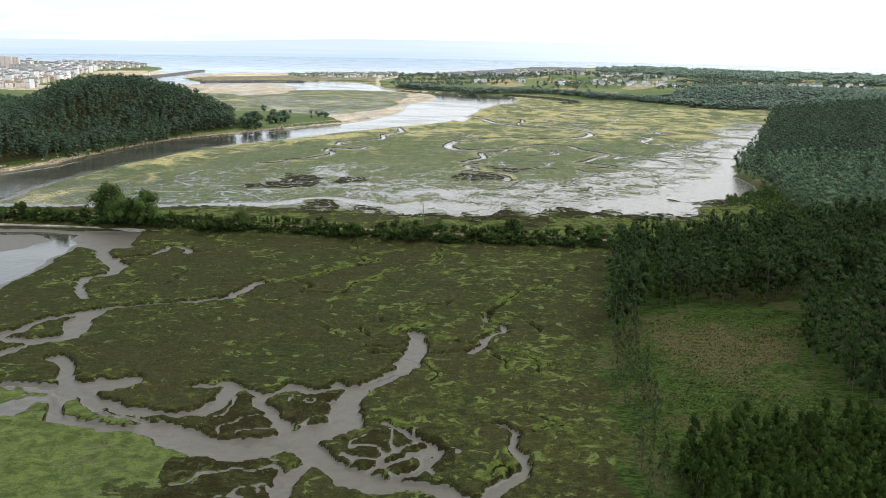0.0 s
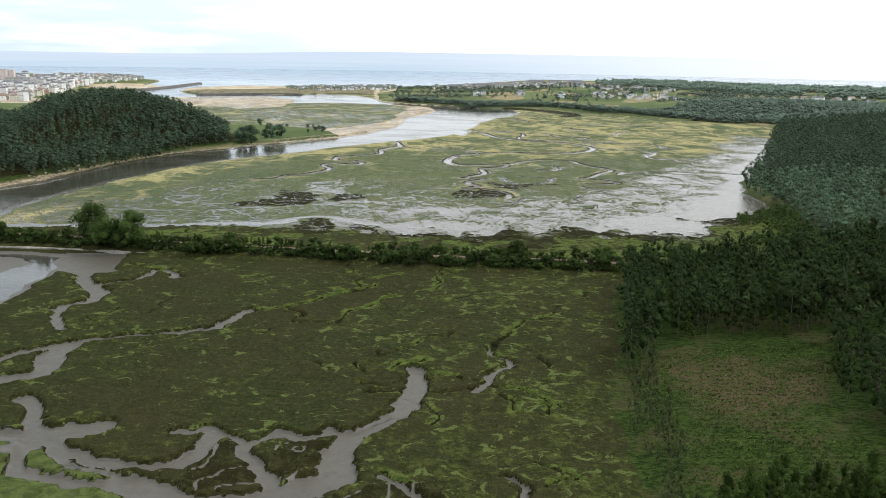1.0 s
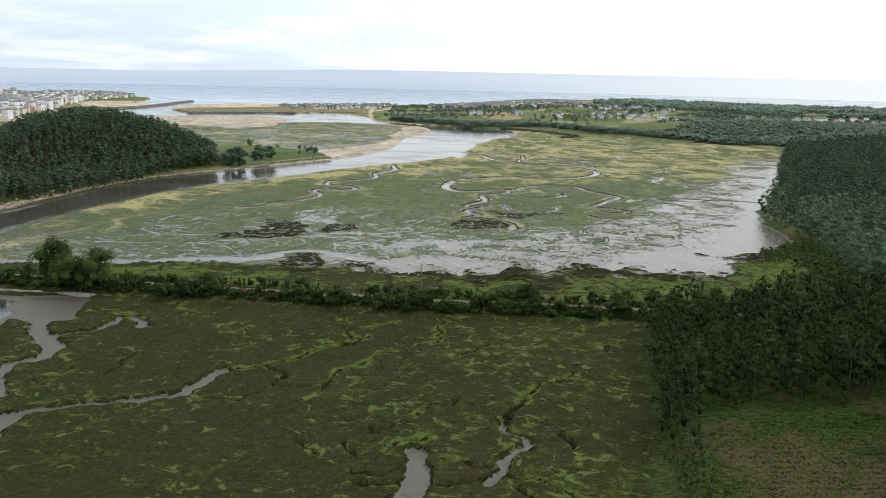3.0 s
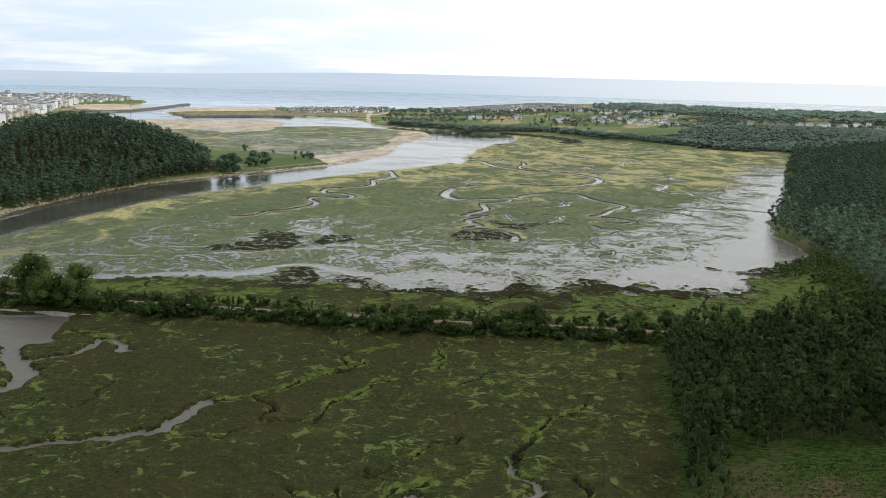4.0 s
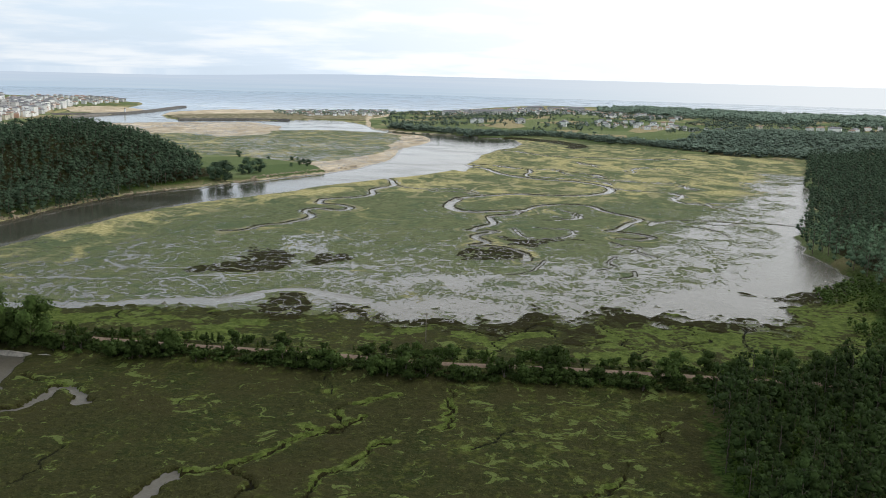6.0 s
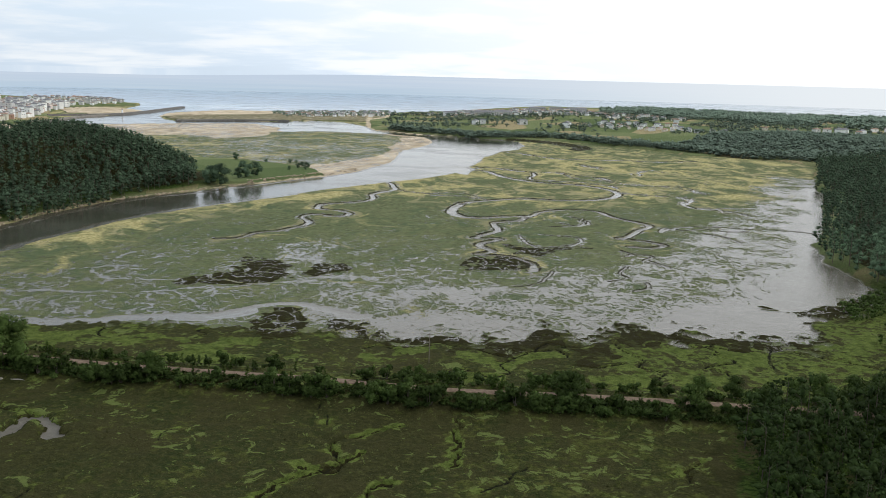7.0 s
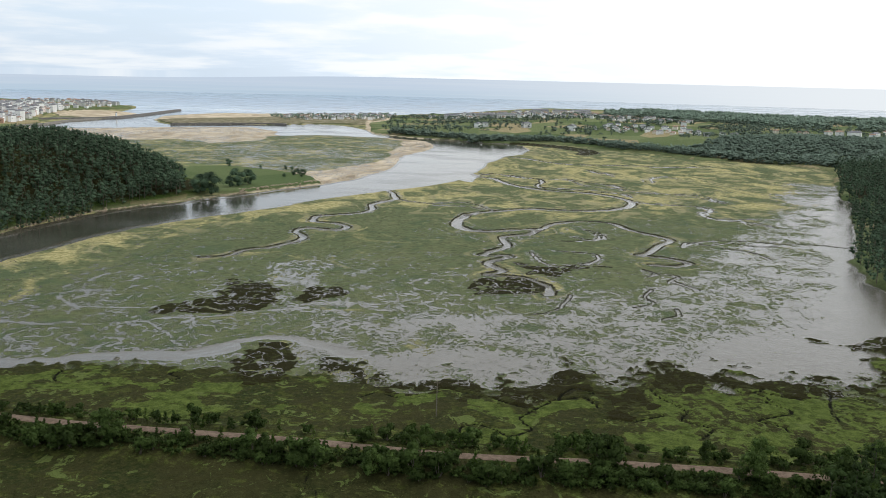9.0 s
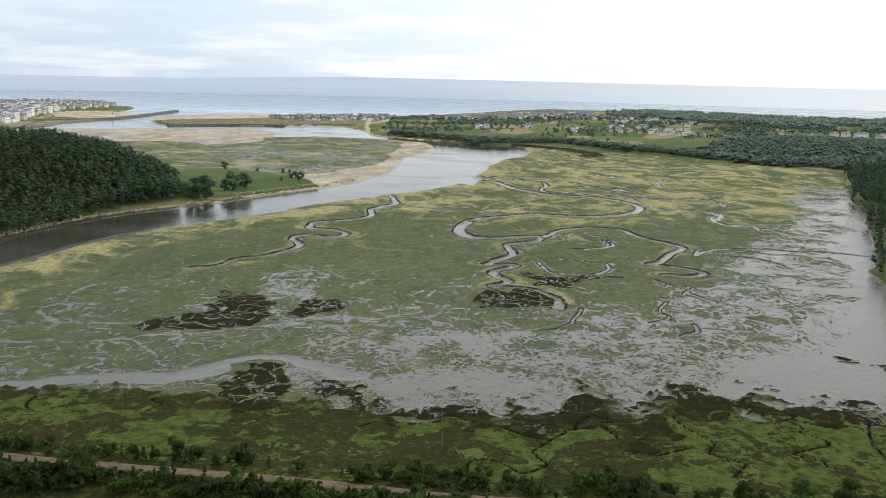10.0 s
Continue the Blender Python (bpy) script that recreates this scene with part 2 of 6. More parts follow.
    mudc = mix_node(nt, n_mid, (0.046, 0.040, 0.028), (0.082, 0.072, 0.053))
    mudc = mix_node(nt, math_node(nt, "MULTIPLY", step_node(nt, n_clump, 0.52, 0.66), 0.5), mudc, (0.030, 0.026, 0.017))
    bed = step_node(nt, math_node(nt, "ADD", mud, math_node(nt, "MULTIPLY", math_node(nt, "SUBTRACT", n_clump, 0.5), 0.7)), 0.42, 0.55)
    bed = math_node(nt, "MAXIMUM", bed, step_node(nt, ce, 0.3, -0.2))
    allwet = math_node(nt, "MAXIMUM", wetness, bed)
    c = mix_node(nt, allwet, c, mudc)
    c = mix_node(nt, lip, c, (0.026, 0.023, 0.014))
    # near-black colour paints in the shade of the deep, thin creeks
    c = mix_node(nt, step_node(nt, math_node(nt, "ADD", rill_shade, math_node(nt, "MULTIPLY", shaky, 0.5)), 0.38, 0.0), c, (0.010, 0.010, 0.006))
    nt.links.new(c, b.inputs["Base Color"])
    gloss = mix_node(nt, wetness, mix_node(nt, bed, (0.9, 0.9, 0.9), mix_node(nt, flat, (0.52, 0.52, 0.52), (0.14, 0.14, 0.14))), (0.17, 0.17, 0.17))
    gl = math_node(nt, "ADD", gloss, math_node(nt, "MULTIPLY", math_node(nt, "SUBTRACT", n_fine, 0.5), 0.25), clamp=True)
    nt.links.new(gl, b.inputs["Roughness"])
    nt.links.new(step_node(nt, allwet, 0, 1, 0.035, 0.5), b.inputs["Specular IOR Level"])
    rel = math_node(nt, "MULTIPLY", math_node(nt, "ADD", n_tuft, math_node(nt, "MULTIPLY", n_fine, 1.6)), math_node(nt, "SUBTRACT", 1.0, math_node(nt, "MULTIPLY", allwet, 0.93)))
    bump_node(nt, rel, 0.8, 0.8, b)
    return m


def water_material():
    m, nt, b = material("estuary_water", 0.06, 0.5)
    co = nt.nodes.new("ShaderNodeTexCoord").outputs["Object"]
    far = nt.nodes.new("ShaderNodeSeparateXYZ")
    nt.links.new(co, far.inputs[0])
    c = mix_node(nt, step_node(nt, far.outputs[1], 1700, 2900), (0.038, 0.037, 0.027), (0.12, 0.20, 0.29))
    c = mix_node(nt, math_node(nt, "MULTIPLY", step_node(nt, noise_node(nt, scaled(nt, co, (0.01, 0.03, 1)), 1.0, 4), 0.4, 0.7), 0.5), c, (0.085, 0.085, 0.07))
    # surf along the open coast
    surf = noise_node(nt, scaled(nt, co, (0.004, 0.022, 1)), 1.0, 5, 0.6, 0.4)
    band = math_node(nt, "MULTIPLY", step_node(nt, far.outputs[1], 2470, 2560), step_node(nt, far.outputs[1], 3000, 2650))
    c = mix_node(nt, math_node(nt, "MULTIPLY", step_node(nt, surf, 0.52, 0.6), band), c, (0.75, 0.78, 0.78))
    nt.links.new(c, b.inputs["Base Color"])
    b.inputs["IOR"].default_value = 1.33
    w = math_node(nt, "ADD", noise_node(nt, scaled(nt, co, (0.35, 0.8, 1)), 1.0, 4, 0.6), math_node(nt, "MULTIPLY", noise_node(nt, scaled(nt, co, (0.03, 0.07, 1)), 1.0, 3, 0.5), 2.0))
    bump_node(nt, w, 0.10, 0.5, b)
    rg = step_node(nt, noise_node(nt, scaled(nt, co, (0.012, 0.02, 1)), 1.0, 4, 0.5), 0.4, 0.65, 0.03, 0.16)
    nt.links.new(rg, b.inputs["Roughness"])
    return m


def leaf_material(name, dark, light, rough=0.7, grain=1.6, mottle=0.38):
    m, nt, b = material(name, rough, 0.06)
    ob = nt.nodes.new("ShaderNodeObjectInfo").outputs["Random"]
    ge = nt.nodes.new("ShaderNodeNewGeometry").outputs["Random Per Island"]
    co = nt.nodes.new("ShaderNodeTexCoord").outputs["Object"]
    c = mix_node(nt, step_node(nt, ge, 0, 1, 0.33, 0.67), dark, light)
    c = mix_node(nt, math_node(nt, "MULTIPLY", ob, 0.5), c, tuple(0.5 * (a + b2) for a, b2 in zip(dark, light)))
    tone = step_node(nt, noise_node(nt, co, 0.11, 3), 0.3, 0.7, 0.62, 1.38)
    c2 = mix_node(nt, 1.0, c, tone, "MULTIPLY")
    speck = noise_node(nt, co, grain, 3, 0.7)
    c2 = mix_node(nt, 1.0, c2, step_node(nt, speck, 0.3, 0.7, 1 - mottle, 1 + mottle), "MULTIPLY")
    bump_node(nt, speck, 0.25, 0.6 / grain, b)
    tone2 = step_node(nt, ob, 0, 1, 0.72, 1.28)
    c2 = mix_node(nt, 1.0, c2, tone2, "MULTIPLY")
    nt.links.new(c2, b.inputs["Base Color"])
    tr = nt.nodes.new("ShaderNodeBsdfTranslucent")
    nt.links.new(c2, tr.inputs["Color"])
    ms = nt.nodes.new("ShaderNodeMixShader")
    ms.inputs[0].default_value = 0.35
    nt.links.new(b.outputs[0], ms.inputs[1])
    nt.links.new(tr.outputs[0], ms.inputs[2])
    nt.links.new(ms.outputs[0], nt.nodes["Material Output"].inputs[0])
    return m


def rough_material(name, a, c2, scale=1.0, rough=0.85, spec=0.2, bump=0.3, metal=0.0):
    m, nt, b = material(name, rough, spec)
    co = nt.nodes.new("ShaderNodeTexCoord").outputs["Object"]
    ob = nt.nodes.new("ShaderNodeObjectInfo").outputs["Random"]
    n1, n2 = noise_node(nt, co, scale, 5, 0.6), noise_node(nt, co, scale * 7, 3, 0.6)
    c = mix_node(nt, step_node(nt, n1, 0.35, 0.65), a, c2)
    c = mix_node(nt, math_node(nt, "MULTIPLY", step_node(nt, n2, 0.5, 0.8), 0.35), c, tuple(v * 0.55 for v in a))
    c = mix_node(nt, 1.0, c, step_node(nt, ob, 0, 1, 0.85, 1.12), "MULTIPLY")
    nt.links.new(c, b.inputs["Base Color"])
    b.inputs["Metallic"].default_value = metal
    bump_node(nt, n2, bump, 0.05, b)
    return m


GROUND = ground_material()
WATER = water_material()
LEAF_EUC = leaf_material("eucalyptus_leaf", (0.020, 0.041, 0.012), (0.062, 0.096, 0.026))
LEAF_PINE = leaf_material("pine_needle", (0.019, 0.040, 0.013), (0.054, 0.090, 0.027))
LEAF_YOUNG = leaf_material("young_leaf", (0.020, 0.041, 0.007), (0.068, 0.104, 0.020))
LEAF_OLIVE = leaf_material("sapling_leaf", (0.044, 0.060, 0.021), (0.094, 0.116, 0.042))
LEAF_SHRUB = leaf_material("shrub_leaf", (0.027, 0.050, 0.012), (0.082, 0.120, 0.031))
# far foliage: aerial haze mixed into the colours, paler and bluer than near leaves
LEAF_FAR = leaf_material("hazed_wood_leaf", (0.056, 0.094, 0.058), (0.108, 0.158, 0.092), 0.8, 0.9, 0.25)
LEAF_DISTANT = leaf_material("hazed_distant_leaf", (0.122, 0.168, 0.130), (0.170, 0.220, 0.164), 0.8, 0.5, 0.22)
LEAF_FERN = leaf_material("fern_leaf", (0.038, 0.063, 0.012), (0.100, 0.136, 0.033))
RUSH = leaf_material("rush_blade", (0.050, 0.054, 0.018), (0.108, 0.114, 0.040))
BARK = rough_material("pale_bark", (0.085, 0.07, 0.055), (0.16, 0.135, 0.105), 1.5)
BALLAST = rough_material("track_gravel", (0.105, 0.072, 0.050), (0.170, 0.122, 0.088), 0.8, 0.9, 0.2, 0.6)
STONE = rough_material("quay_stone", (0.16, 0.15, 0.13), (0.30, 0.27, 0.23), 0.5)
DARK_STONE = rough_material("wet_stone", (0.075, 0.07, 0.065), (0.15, 0.14, 0.125), 0.4)
ROCK = rough_material("shore_rock", (0.24, 0.19, 0.13), (0.42, 0.34, 0.24), 0.4)
CONCRETE = rough_material("concrete", (0.30, 0.29, 0.27), (0.42, 0.40, 0.37), 0.3)
PLASTERS = [rough_material("plaster_" + k, a, tuple(v * 0.86 for v in a), 0.12, 0.8, 0.3, 0.1) for k, a in
            (("white", (0.84, 0.84, 0.82)), ("cream", (0.74, 0.69, 0.58)), ("pink", (0.70, 0.60, 0.56)), ("grey", (0.56, 0.55, 0.53)), ("brick", (0.52, 0.33, 0.24)))]
TILE = rough_material("clay_roof", (0.22, 0.145, 0.11), (0.32, 0.23, 0.18), 0.6)
SLATE = rough_material("slate_roof", (0.10, 0.10, 0.11), (0.17, 0.17, 0.18), 0.6, 0.55, 0.4)
GLASS, _, _b = material("window_glass", 0.08, 0.6)
_b.inputs["Base Color"].default_value = (0.03, 0.035, 0.04, 1)
WOOD = rough_material("weathered_wood", (0.12, 0.10, 0.08), (0.22, 0.19, 0.15), 1.2)


# ---- terrain ----
def vnoise(x, y, seed=0):
    """Smooth value noise in 0..1 on arrays."""
    xi, yi = np.floor(x).astype(np.int64), np.floor(y).astype(np.int64)
    fx, fy = x - xi, y - yi
    fx, fy = fx * fx * (3 - 2 * fx), fy * fy * (3 - 2 * fy)

    def h(a, b):
        k = (a * 374761393 + b * 668265263 + seed * 974634777) & 0x7FFFFFFF
        k = ((k ^ (k >> 13)) * 1274126177) & 0x7FFFFFFF
        return ((k ^ (k >> 16)) & 0xFFFF) / 65535.0
    a, b = h(xi, yi), h(xi + 1, yi)
    c, d = h(xi, yi + 1), h(xi + 1, yi + 1)
    return (a * (1 - fx) + b * fx) * (1 - fy) + (c * (1 - fx) + d * fx) * fy


def fbm(x, y, scale, seed=0, octaves=4):
    v, amp, tot = 0.0, 1.0, 0.0
    for k in range(octaves):
        v = v + amp * vnoise(x / scale * 2 ** k + 17.3 * k, y / scale * 2 ** k - 9.1 * k, seed + k)
        tot += amp
        amp *= 0.5
    return v / tot


def sstep(v, lo, hi):
    t = np.clip((v - lo) / (hi - lo), 0, 1)
    return t * t * (3 - 2 * t)


def smooth_line(pts, n=5):
    """Catmull-Rom through the points."""
    p = np.array([pts[0], *pts, pts[-1]], float)
    out = []
    for i in range(1, len(p) - 2):
        for s in np.arange(n) / n:
            out.append(0.5 * (2 * p[i] + (p[i + 1] - p[i - 1]) * s + (2 * p[i - 1] - 5 * p[i] + 4 * p[i + 1] - p[i + 2]) * s * s
                              + (3 * p[i] - p[i - 1] - 3 * p[i + 1] + p[i + 2]) * s ** 3))
    out.append(p[-2])
    return np.array(out)


def line_distance(x, y, pts, reach, order, ys, slack=12.0):
    """Distance to a polyline (far points get reach). order and ys sort the points by their unwarped y."""
    d = np.full(x.shape, float(reach))
    pts = np.asarray(pts, float)
    for i in range(len(pts) - 1):
        (ax, ay), (bx, by) = pts[i], pts[i + 1]
        lo, hi = np.searchsorted(ys, (min(ay, by) - reach - slack, max(ay, by) + reach + slack))
        idx = order[lo:hi]
        if not len(idx):
            continue
        px, py = x[idx], y[idx]
        k = (px > min(ax, bx) - reach) & (px < max(ax, bx) + reach)
        idx, px, py = idx[k], px[k], py[k]
        ux, uy = bx - ax, by - ay
        s = np.clip(((px - ax) * ux + (py - ay) * uy) / max(ux * ux + uy * uy, 1e-9), 0, 1)
        dd = np.hypot(px - ax - s * ux, py - ay - s * uy)
        d[idx] = np.minimum(d[idx], dd)
    return d


def area_distance(x, y, poly, reach=1e9):
    """Signed distance to a polygon, negative inside."""
    p = np.array(poly, float)
    inside = np.zeros(x.shape, bool)
    d = np.full(x.shape, 1e12)
    for (ax, ay), (bx, by) in zip(p, np.roll(p, -1, axis=0)):
        ux, uy = bx - ax, by - ay
        s = np.clip(((x - ax) * ux + (y - ay) * uy) / max(ux * ux + uy * uy, 1e-9), 0, 1)
        d = np.minimum(d, (x - ax - s * ux) ** 2 + (y - ay - s * uy) ** 2)
        if ay != by:
            inside ^= ((ay > y) != (by > y)) & (x < (bx - ax) * (y - ay) / (by - ay) + ax)
    d = np.sqrt(d)
    return np.where(inside, -d, d)


WATER_LEVEL = -0.9
RIVER_UP = [(-420, 430), (-340, 530), (-296, 596), (-277, 641), (-272, 692), (-257, 766), (-238, 823), (-205, 874), (-175, 918), (-146, 966), (-116, 1010), (-82, 1085),
            (-61, 1152), (-57, 1200), (-58, 1252), (-50, 1344), (-37, 1389), (-22, 1439), (-17, 1489), (-21, 1564), (-33, 1620), (-61, 1648), (-94, 1677), (-132, 1691), (-179, 1702), (-217, 1702), (-267, 1675), (-282, 1690), (-290, 1765), (-371, 1890), (-502, 1835), (-615, 1740), (-700, 1715)]
RIVER_LOW = [(-735, 1800), (-728, 1930), (-690, 2080), (-676, 2300), (-678, 2560), (-600, 2700), (-560, 2500), (-640, 2230), (-612, 2060), (-552, 1930), (-519, 1890), (-426, 1944), (-340, 1970), (-253, 2030), (-213, 2000), (-158, 1888), (-133, 1764), (-86, 1707),
             (-38, 1669), (7, 1646), (51, 1611), (93, 1589), (112, 1561), (115, 1479), (99, 1410), (73, 1369), (51, 1293), (42, 1256), (33, 1197), (22, 1137), (27, 1110), (17, 1072), (7, 1085), (-11, 1057), (-26, 1028), (-66, 973), (-85, 948), (-108, 914), (-129, 883),
             (-162, 839), (-190, 803), (-213, 763), (-227, 729), (-239, 679), (-253, 620), (-260, 560), (-259, 512), (-264, 478), (-300, 440), (-370, 380)]
RIVER = RIVER_UP + RIVER_LOW
POND = [(-165, 310), (-164, 347), (-164, 375), (-165, 397), (-172, 414), (-187, 420), (-214, 421), (-330, 430), (-330, 300), (-200, 270)]
POND_BAR = [(-200, 366), (-186, 384), (-180, 402), (-194, 411), (-230, 412), (-250, 390)]
COAST_X = [-4000, -1300, -900, -860, -822, -795, -705, -690, -640, -600, -550, -480, -420, -274, -129, 0, 200, 700, 4000]
COAST_Y = [2800, 2900, 2800, 2720, 2600, 2410, 2290, 2280, 2260, 2390, 2460, 2480, 2500, 2500, 2540, 2660, 2850, 2900, 2700]
MOUTH_SAND = [(-640, 2060), (-650, 2200), (-619, 2235), (-594, 2377), (-550, 2475), (-430, 2520), (-384, 2337), (-476, 2190), (-582, 2125), (-600, 2055)]
# the hill country on the near and far shores of the estuary's east side
EAST = [(-135, 1790), (-97, 1740), (7, 1640), (49, 1590), (107, 1600), (160, 1618), (220, 1560), (240, 1500), (289, 1465), (335, 1378), (407, 1352), (464, 1267), (430, 1180), (386, 1074), (350, 992), (354, 944),
        (311, 884), (264, 773), (249, 735), (228, 700), (213, 646), (211, 614), (209, 575), (196, 520), (176, 470), (140, 425), (100, 396), (82, 398), (68, 342), (58, 284), (49, 246), (48, 203), (44, 169), (40, 100), (60, -400),
        (4500, -400), (4500, 4000), (60, 4000), (-130, 2560), (-170, 2230)]
WEST = [(-330, 560), (-307, 604), (-290, 648), (-288, 696), (-273, 772), (-254, 832), (-220, 890), (-200, 940), (-208, 975), (-262, 1040), (-330, 1185), (-410, 1350), (-520, 1450), (-800, 1500), (-4000, 1500), (-4000, 500), (-420, 470)]
MEADOW = [(-200, 935), (-172, 940), (-140, 985), (-122, 1018), (-140, 1062), (-170, 1105), (-234, 1143), (-300, 1150), (-290, 1090), (-262, 1030), (-215, 965)]
WEST_FLAT = [(-146, 968), (-116, 1010), (-82, 1085), (-61, 1152), (-57, 1200), (-58, 1252), (-50, 1344), (-37, 1389), (-22, 1439), (-17, 1489), (-21, 1564), (-33, 1620), (-61, 1648), (-94, 1677), (-132, 1691), (-179, 1702), (-217, 1702), (-267, 1675), (-282, 1690), (-290, 1765), (-371, 1890), (-502, 1835), (-615, 1740), (-700, 1715), (-740, 1640), (-1000, 1500), (-330, 1100), (-200, 960)]
WEST_GREEN = [(-300, 1100), (-600, 1300), (-600, 1465), (-475, 1487), (-406, 1523), (-352, 1500), (-338, 1448), (-290, 1530), (-290, 1620), (-260, 1700), (-170, 1730), (-70, 1600), (-66, 1470), (-96, 1260), (-120, 1140), (-160, 1080)]
TOWN = [(-712, 1540), (-735, 1700), (-750, 1850), (-850, 2090), (-912, 2280), (-890, 2420), (-822, 2540), (-860, 2670), (-1200, 2900), (-4000, 2800), (-4000, 1450), (-900, 1450)]
BEACH = [(-735, 2070), (-820, 2100), (-912, 2280), (-885, 2420), (-800, 2400), (-700, 2285), (-698, 2120)]
SPIT = [(-600, 2055), (-582, 2125), (-476, 2190), (-369, 2330), (-120, 2560), (-130, 2230), (-170, 2030), (-253, 2052), (-330, 1984), (-426, 1958), (-519, 1905), (-550, 1960)]
LAWNS = [[(12, 445), (16, 450), (27, 461), (36, 464), (40, 457), (34, 456), (26, 453), (19, 447), (16, 438)], [(59, 467), (64, 461), (66, 453), (61, 450), (57, 457)],
         [(70, 470), (86, 473), (84, 466), (70, 464)], [(94, 474), (101, 468), (114, 465), (109, 450), (96, 455), (92, 462)], [(-2, 465), (9, 459), (14, 448), (5, 450), (-1, 453)],
         [(-1, 440), (7, 437), (16, 437), (16, 431), (-3, 427), (-9, 433)], [(44, 438), (59, 437), (67, 436), (64, 428), (48, 425), (42, 431)], [(77, 434), (90, 442), (95, 441), (86, 430), (76, 423)], [(-24, 467), (-6, 468), (-6, 463), (-22, 455)]]
FRINGE_ISLES = [[(-24, 471), (-17, 481), (-7, 483), (2, 477), (0, 471), (-17, 467)], [(1, 472), (8, 468), (10, 473), (15, 476), (17, 471), (15, 462), (18, 458), (12, 458), (6, 464)],
                [(17, 471), (26, 483), (31, 491), (37, 497), (40, 489), (41, 482), (44, 475), (44, 470), (35, 472), (26, 465), (19, 461)], [(65, 498), (73, 499), (78, 491), (81, 479), (78, 472), (70, 470), (62, 476)],
                [(84, 492), (90, 495), (94, 490), (94, 480), (84, 477), (82, 482)], [(98, 478), (106, 478), (109, 470), (101, 471)], [(113, 481), (120, 483), (121, 475), (119, 470), (111, 472)],
                [(137, 537), (155, 534), (172, 542), (190, 556), (182, 532), (160, 522), (150, 527)], [(43, 470), (53, 475), (57, 471), (58, 460), (58, 453), (48, 449), (41, 450), (44, 460)]]
EDGE_X = [-600, -248, -200, -148, -116, -106, -89, -79, -68, -58, -53, -41, -24, -10, 10, 20, 31, 40, 49, 66, 78, 84, 91, 100, 107, 127, 142, 150, 170, 200, 230]
EDGE_Y = [430, 472, 479, 484, 489, 490, 487, 481, 478, 482, 483, 477, 474, 478, 472, 466, 490, 491, 479, 499, 494, 480, 495, 490, 479, 481, 486, 515, 530, 556, 600]
LAWN = [(-118, 222), (-100, 217), (-79, 202), (-59, 194), (-50, 187), (-50, 178), (-62, 173), (-60, 150), (-150, 130), (-160, 222)]
FIELD = [(61, 286), (93, 298), (130, 303), (119, 273), (108, 252), (106, 229), (100, 214), (90, 180), (60, 170), (50, 198)]
TRACK = [(-420, 480), (-300, 459), (-228, 447), (-155, 437), (-105, 428), (-51, 421), (-4, 413), (39, 410), (92, 404), (140, 399), (210, 392), (320, 372), (500, 330)]
NEAR_A = [(-57, 213), (-50, 221), (-44, 214), (-40, 205), (-36, 199), (-46, 194), (-57, 199)]
NEAR_B = [(-40, 219), (-36, 224), (-29, 224), (-28, 212), (-31, 202), (-36, 202)]
NEAR_C = [(-19, 181), (-21, 190), (-16, 202), (-8, 205), (4, 198), (4, 182), (-4, 177)]
NEAR_D = [(-60, 165), (-58, 184), (-46, 184), (-34, 184), (-30, 178), (-33, 160)]
ISLE_A = [(-136, 549), (-130, 565), (-121, 575), (-108, 583), (-112, 618), (-102, 621), (-91, 617), (-83, 590), (-86, 561), (-106, 562), (-121, 551)]
ISLE_B = [(-77, 583), (-75, 597), (-67, 610), (-57, 613), (-50, 602), (-56, 591), (-67, 581)]
ISLE_C = [(4, 631), (9, 637), (38, 635), (43, 618), (37, 602), (19, 598), (7, 605)]
ISLE_D = [(32, 676), (42, 673), (56, 667), (78, 676), (82, 673), (63, 658), (50, 642), (37, 646)]
ISLE_E = [(-82, 490), (-83, 506), (-77, 515), (-65, 516), (-60, 502), (-58, 478), (-72, 474), (-82, 482)]
ISLE_F = [(-48, 490), (-48, 503), (-42, 506), (-38, 495), (-34, 482)]
BAY_MUD = [(-53, 513), (-26, 512), (3, 517), (34, 522), (62, 515), (85, 526), (100, 540), (127, 557), (153, 592), (196, 672), (236, 771), (290, 893), (352, 1035), (396, 1084), (420, 1000), (319, 800), (230, 560), (127, 480), (96, 476), (62, 476), (27, 474), (-7, 472), (-32, 473)]
FLECKED = [(-62, 515), (-49, 550), (-34, 585), (-6, 587), (19, 589), (42, 582), (70, 603), (99, 638), (134, 693), (186, 784), (275, 950), (359, 1123), (420, 1106), (420, 900), (230, 540), (60, 476), (-30, 476)]
WEST_MUD = [(-100, 662), (-77, 680), (-52, 623), (-48, 566), (-63, 550), (-82, 590)]
RUSH_ISLES = [ISLE_A, ISLE_B, ISLE_C, ISLE_D, ISLE_E, ISLE_F]


def creek(group, half_width, depth, points):
    group.append((half_width, depth, points))


# creeks: half-width, depth, points
CREEKS = []
creek(CREEKS, 3.2, 1, [(-7, 273), (-6, 261), (-7, 248), (-10, 238), (-16, 230), (-22, 226)])
creek(CREEKS, 4.6, 1, [(-22, 226), (-24, 218), (-23, 207), (-25, 201), (-29, 194), (-35, 190), (-42, 188), (-51, 189), (-59, 194), (-66, 198)])
creek(CREEKS, 2.2, 0.9, [(-66, 198), (-76, 198), (-85, 200), (-93, 205), (-97, 211), (-97, 219), (-108, 223), (-117, 223), (-150, 220)])
creek(CREEKS, 3.6, 1, [(-30, 191), (-24, 183), (-18, 177), (-10, 174), (-3, 172), (3, 169), (8, 160), (6, 140), (-6, 110)])
creek(CREEKS, 2.2, 0.9, [(-27, 188), (-28, 179), (-32, 171), (-30, 150)])
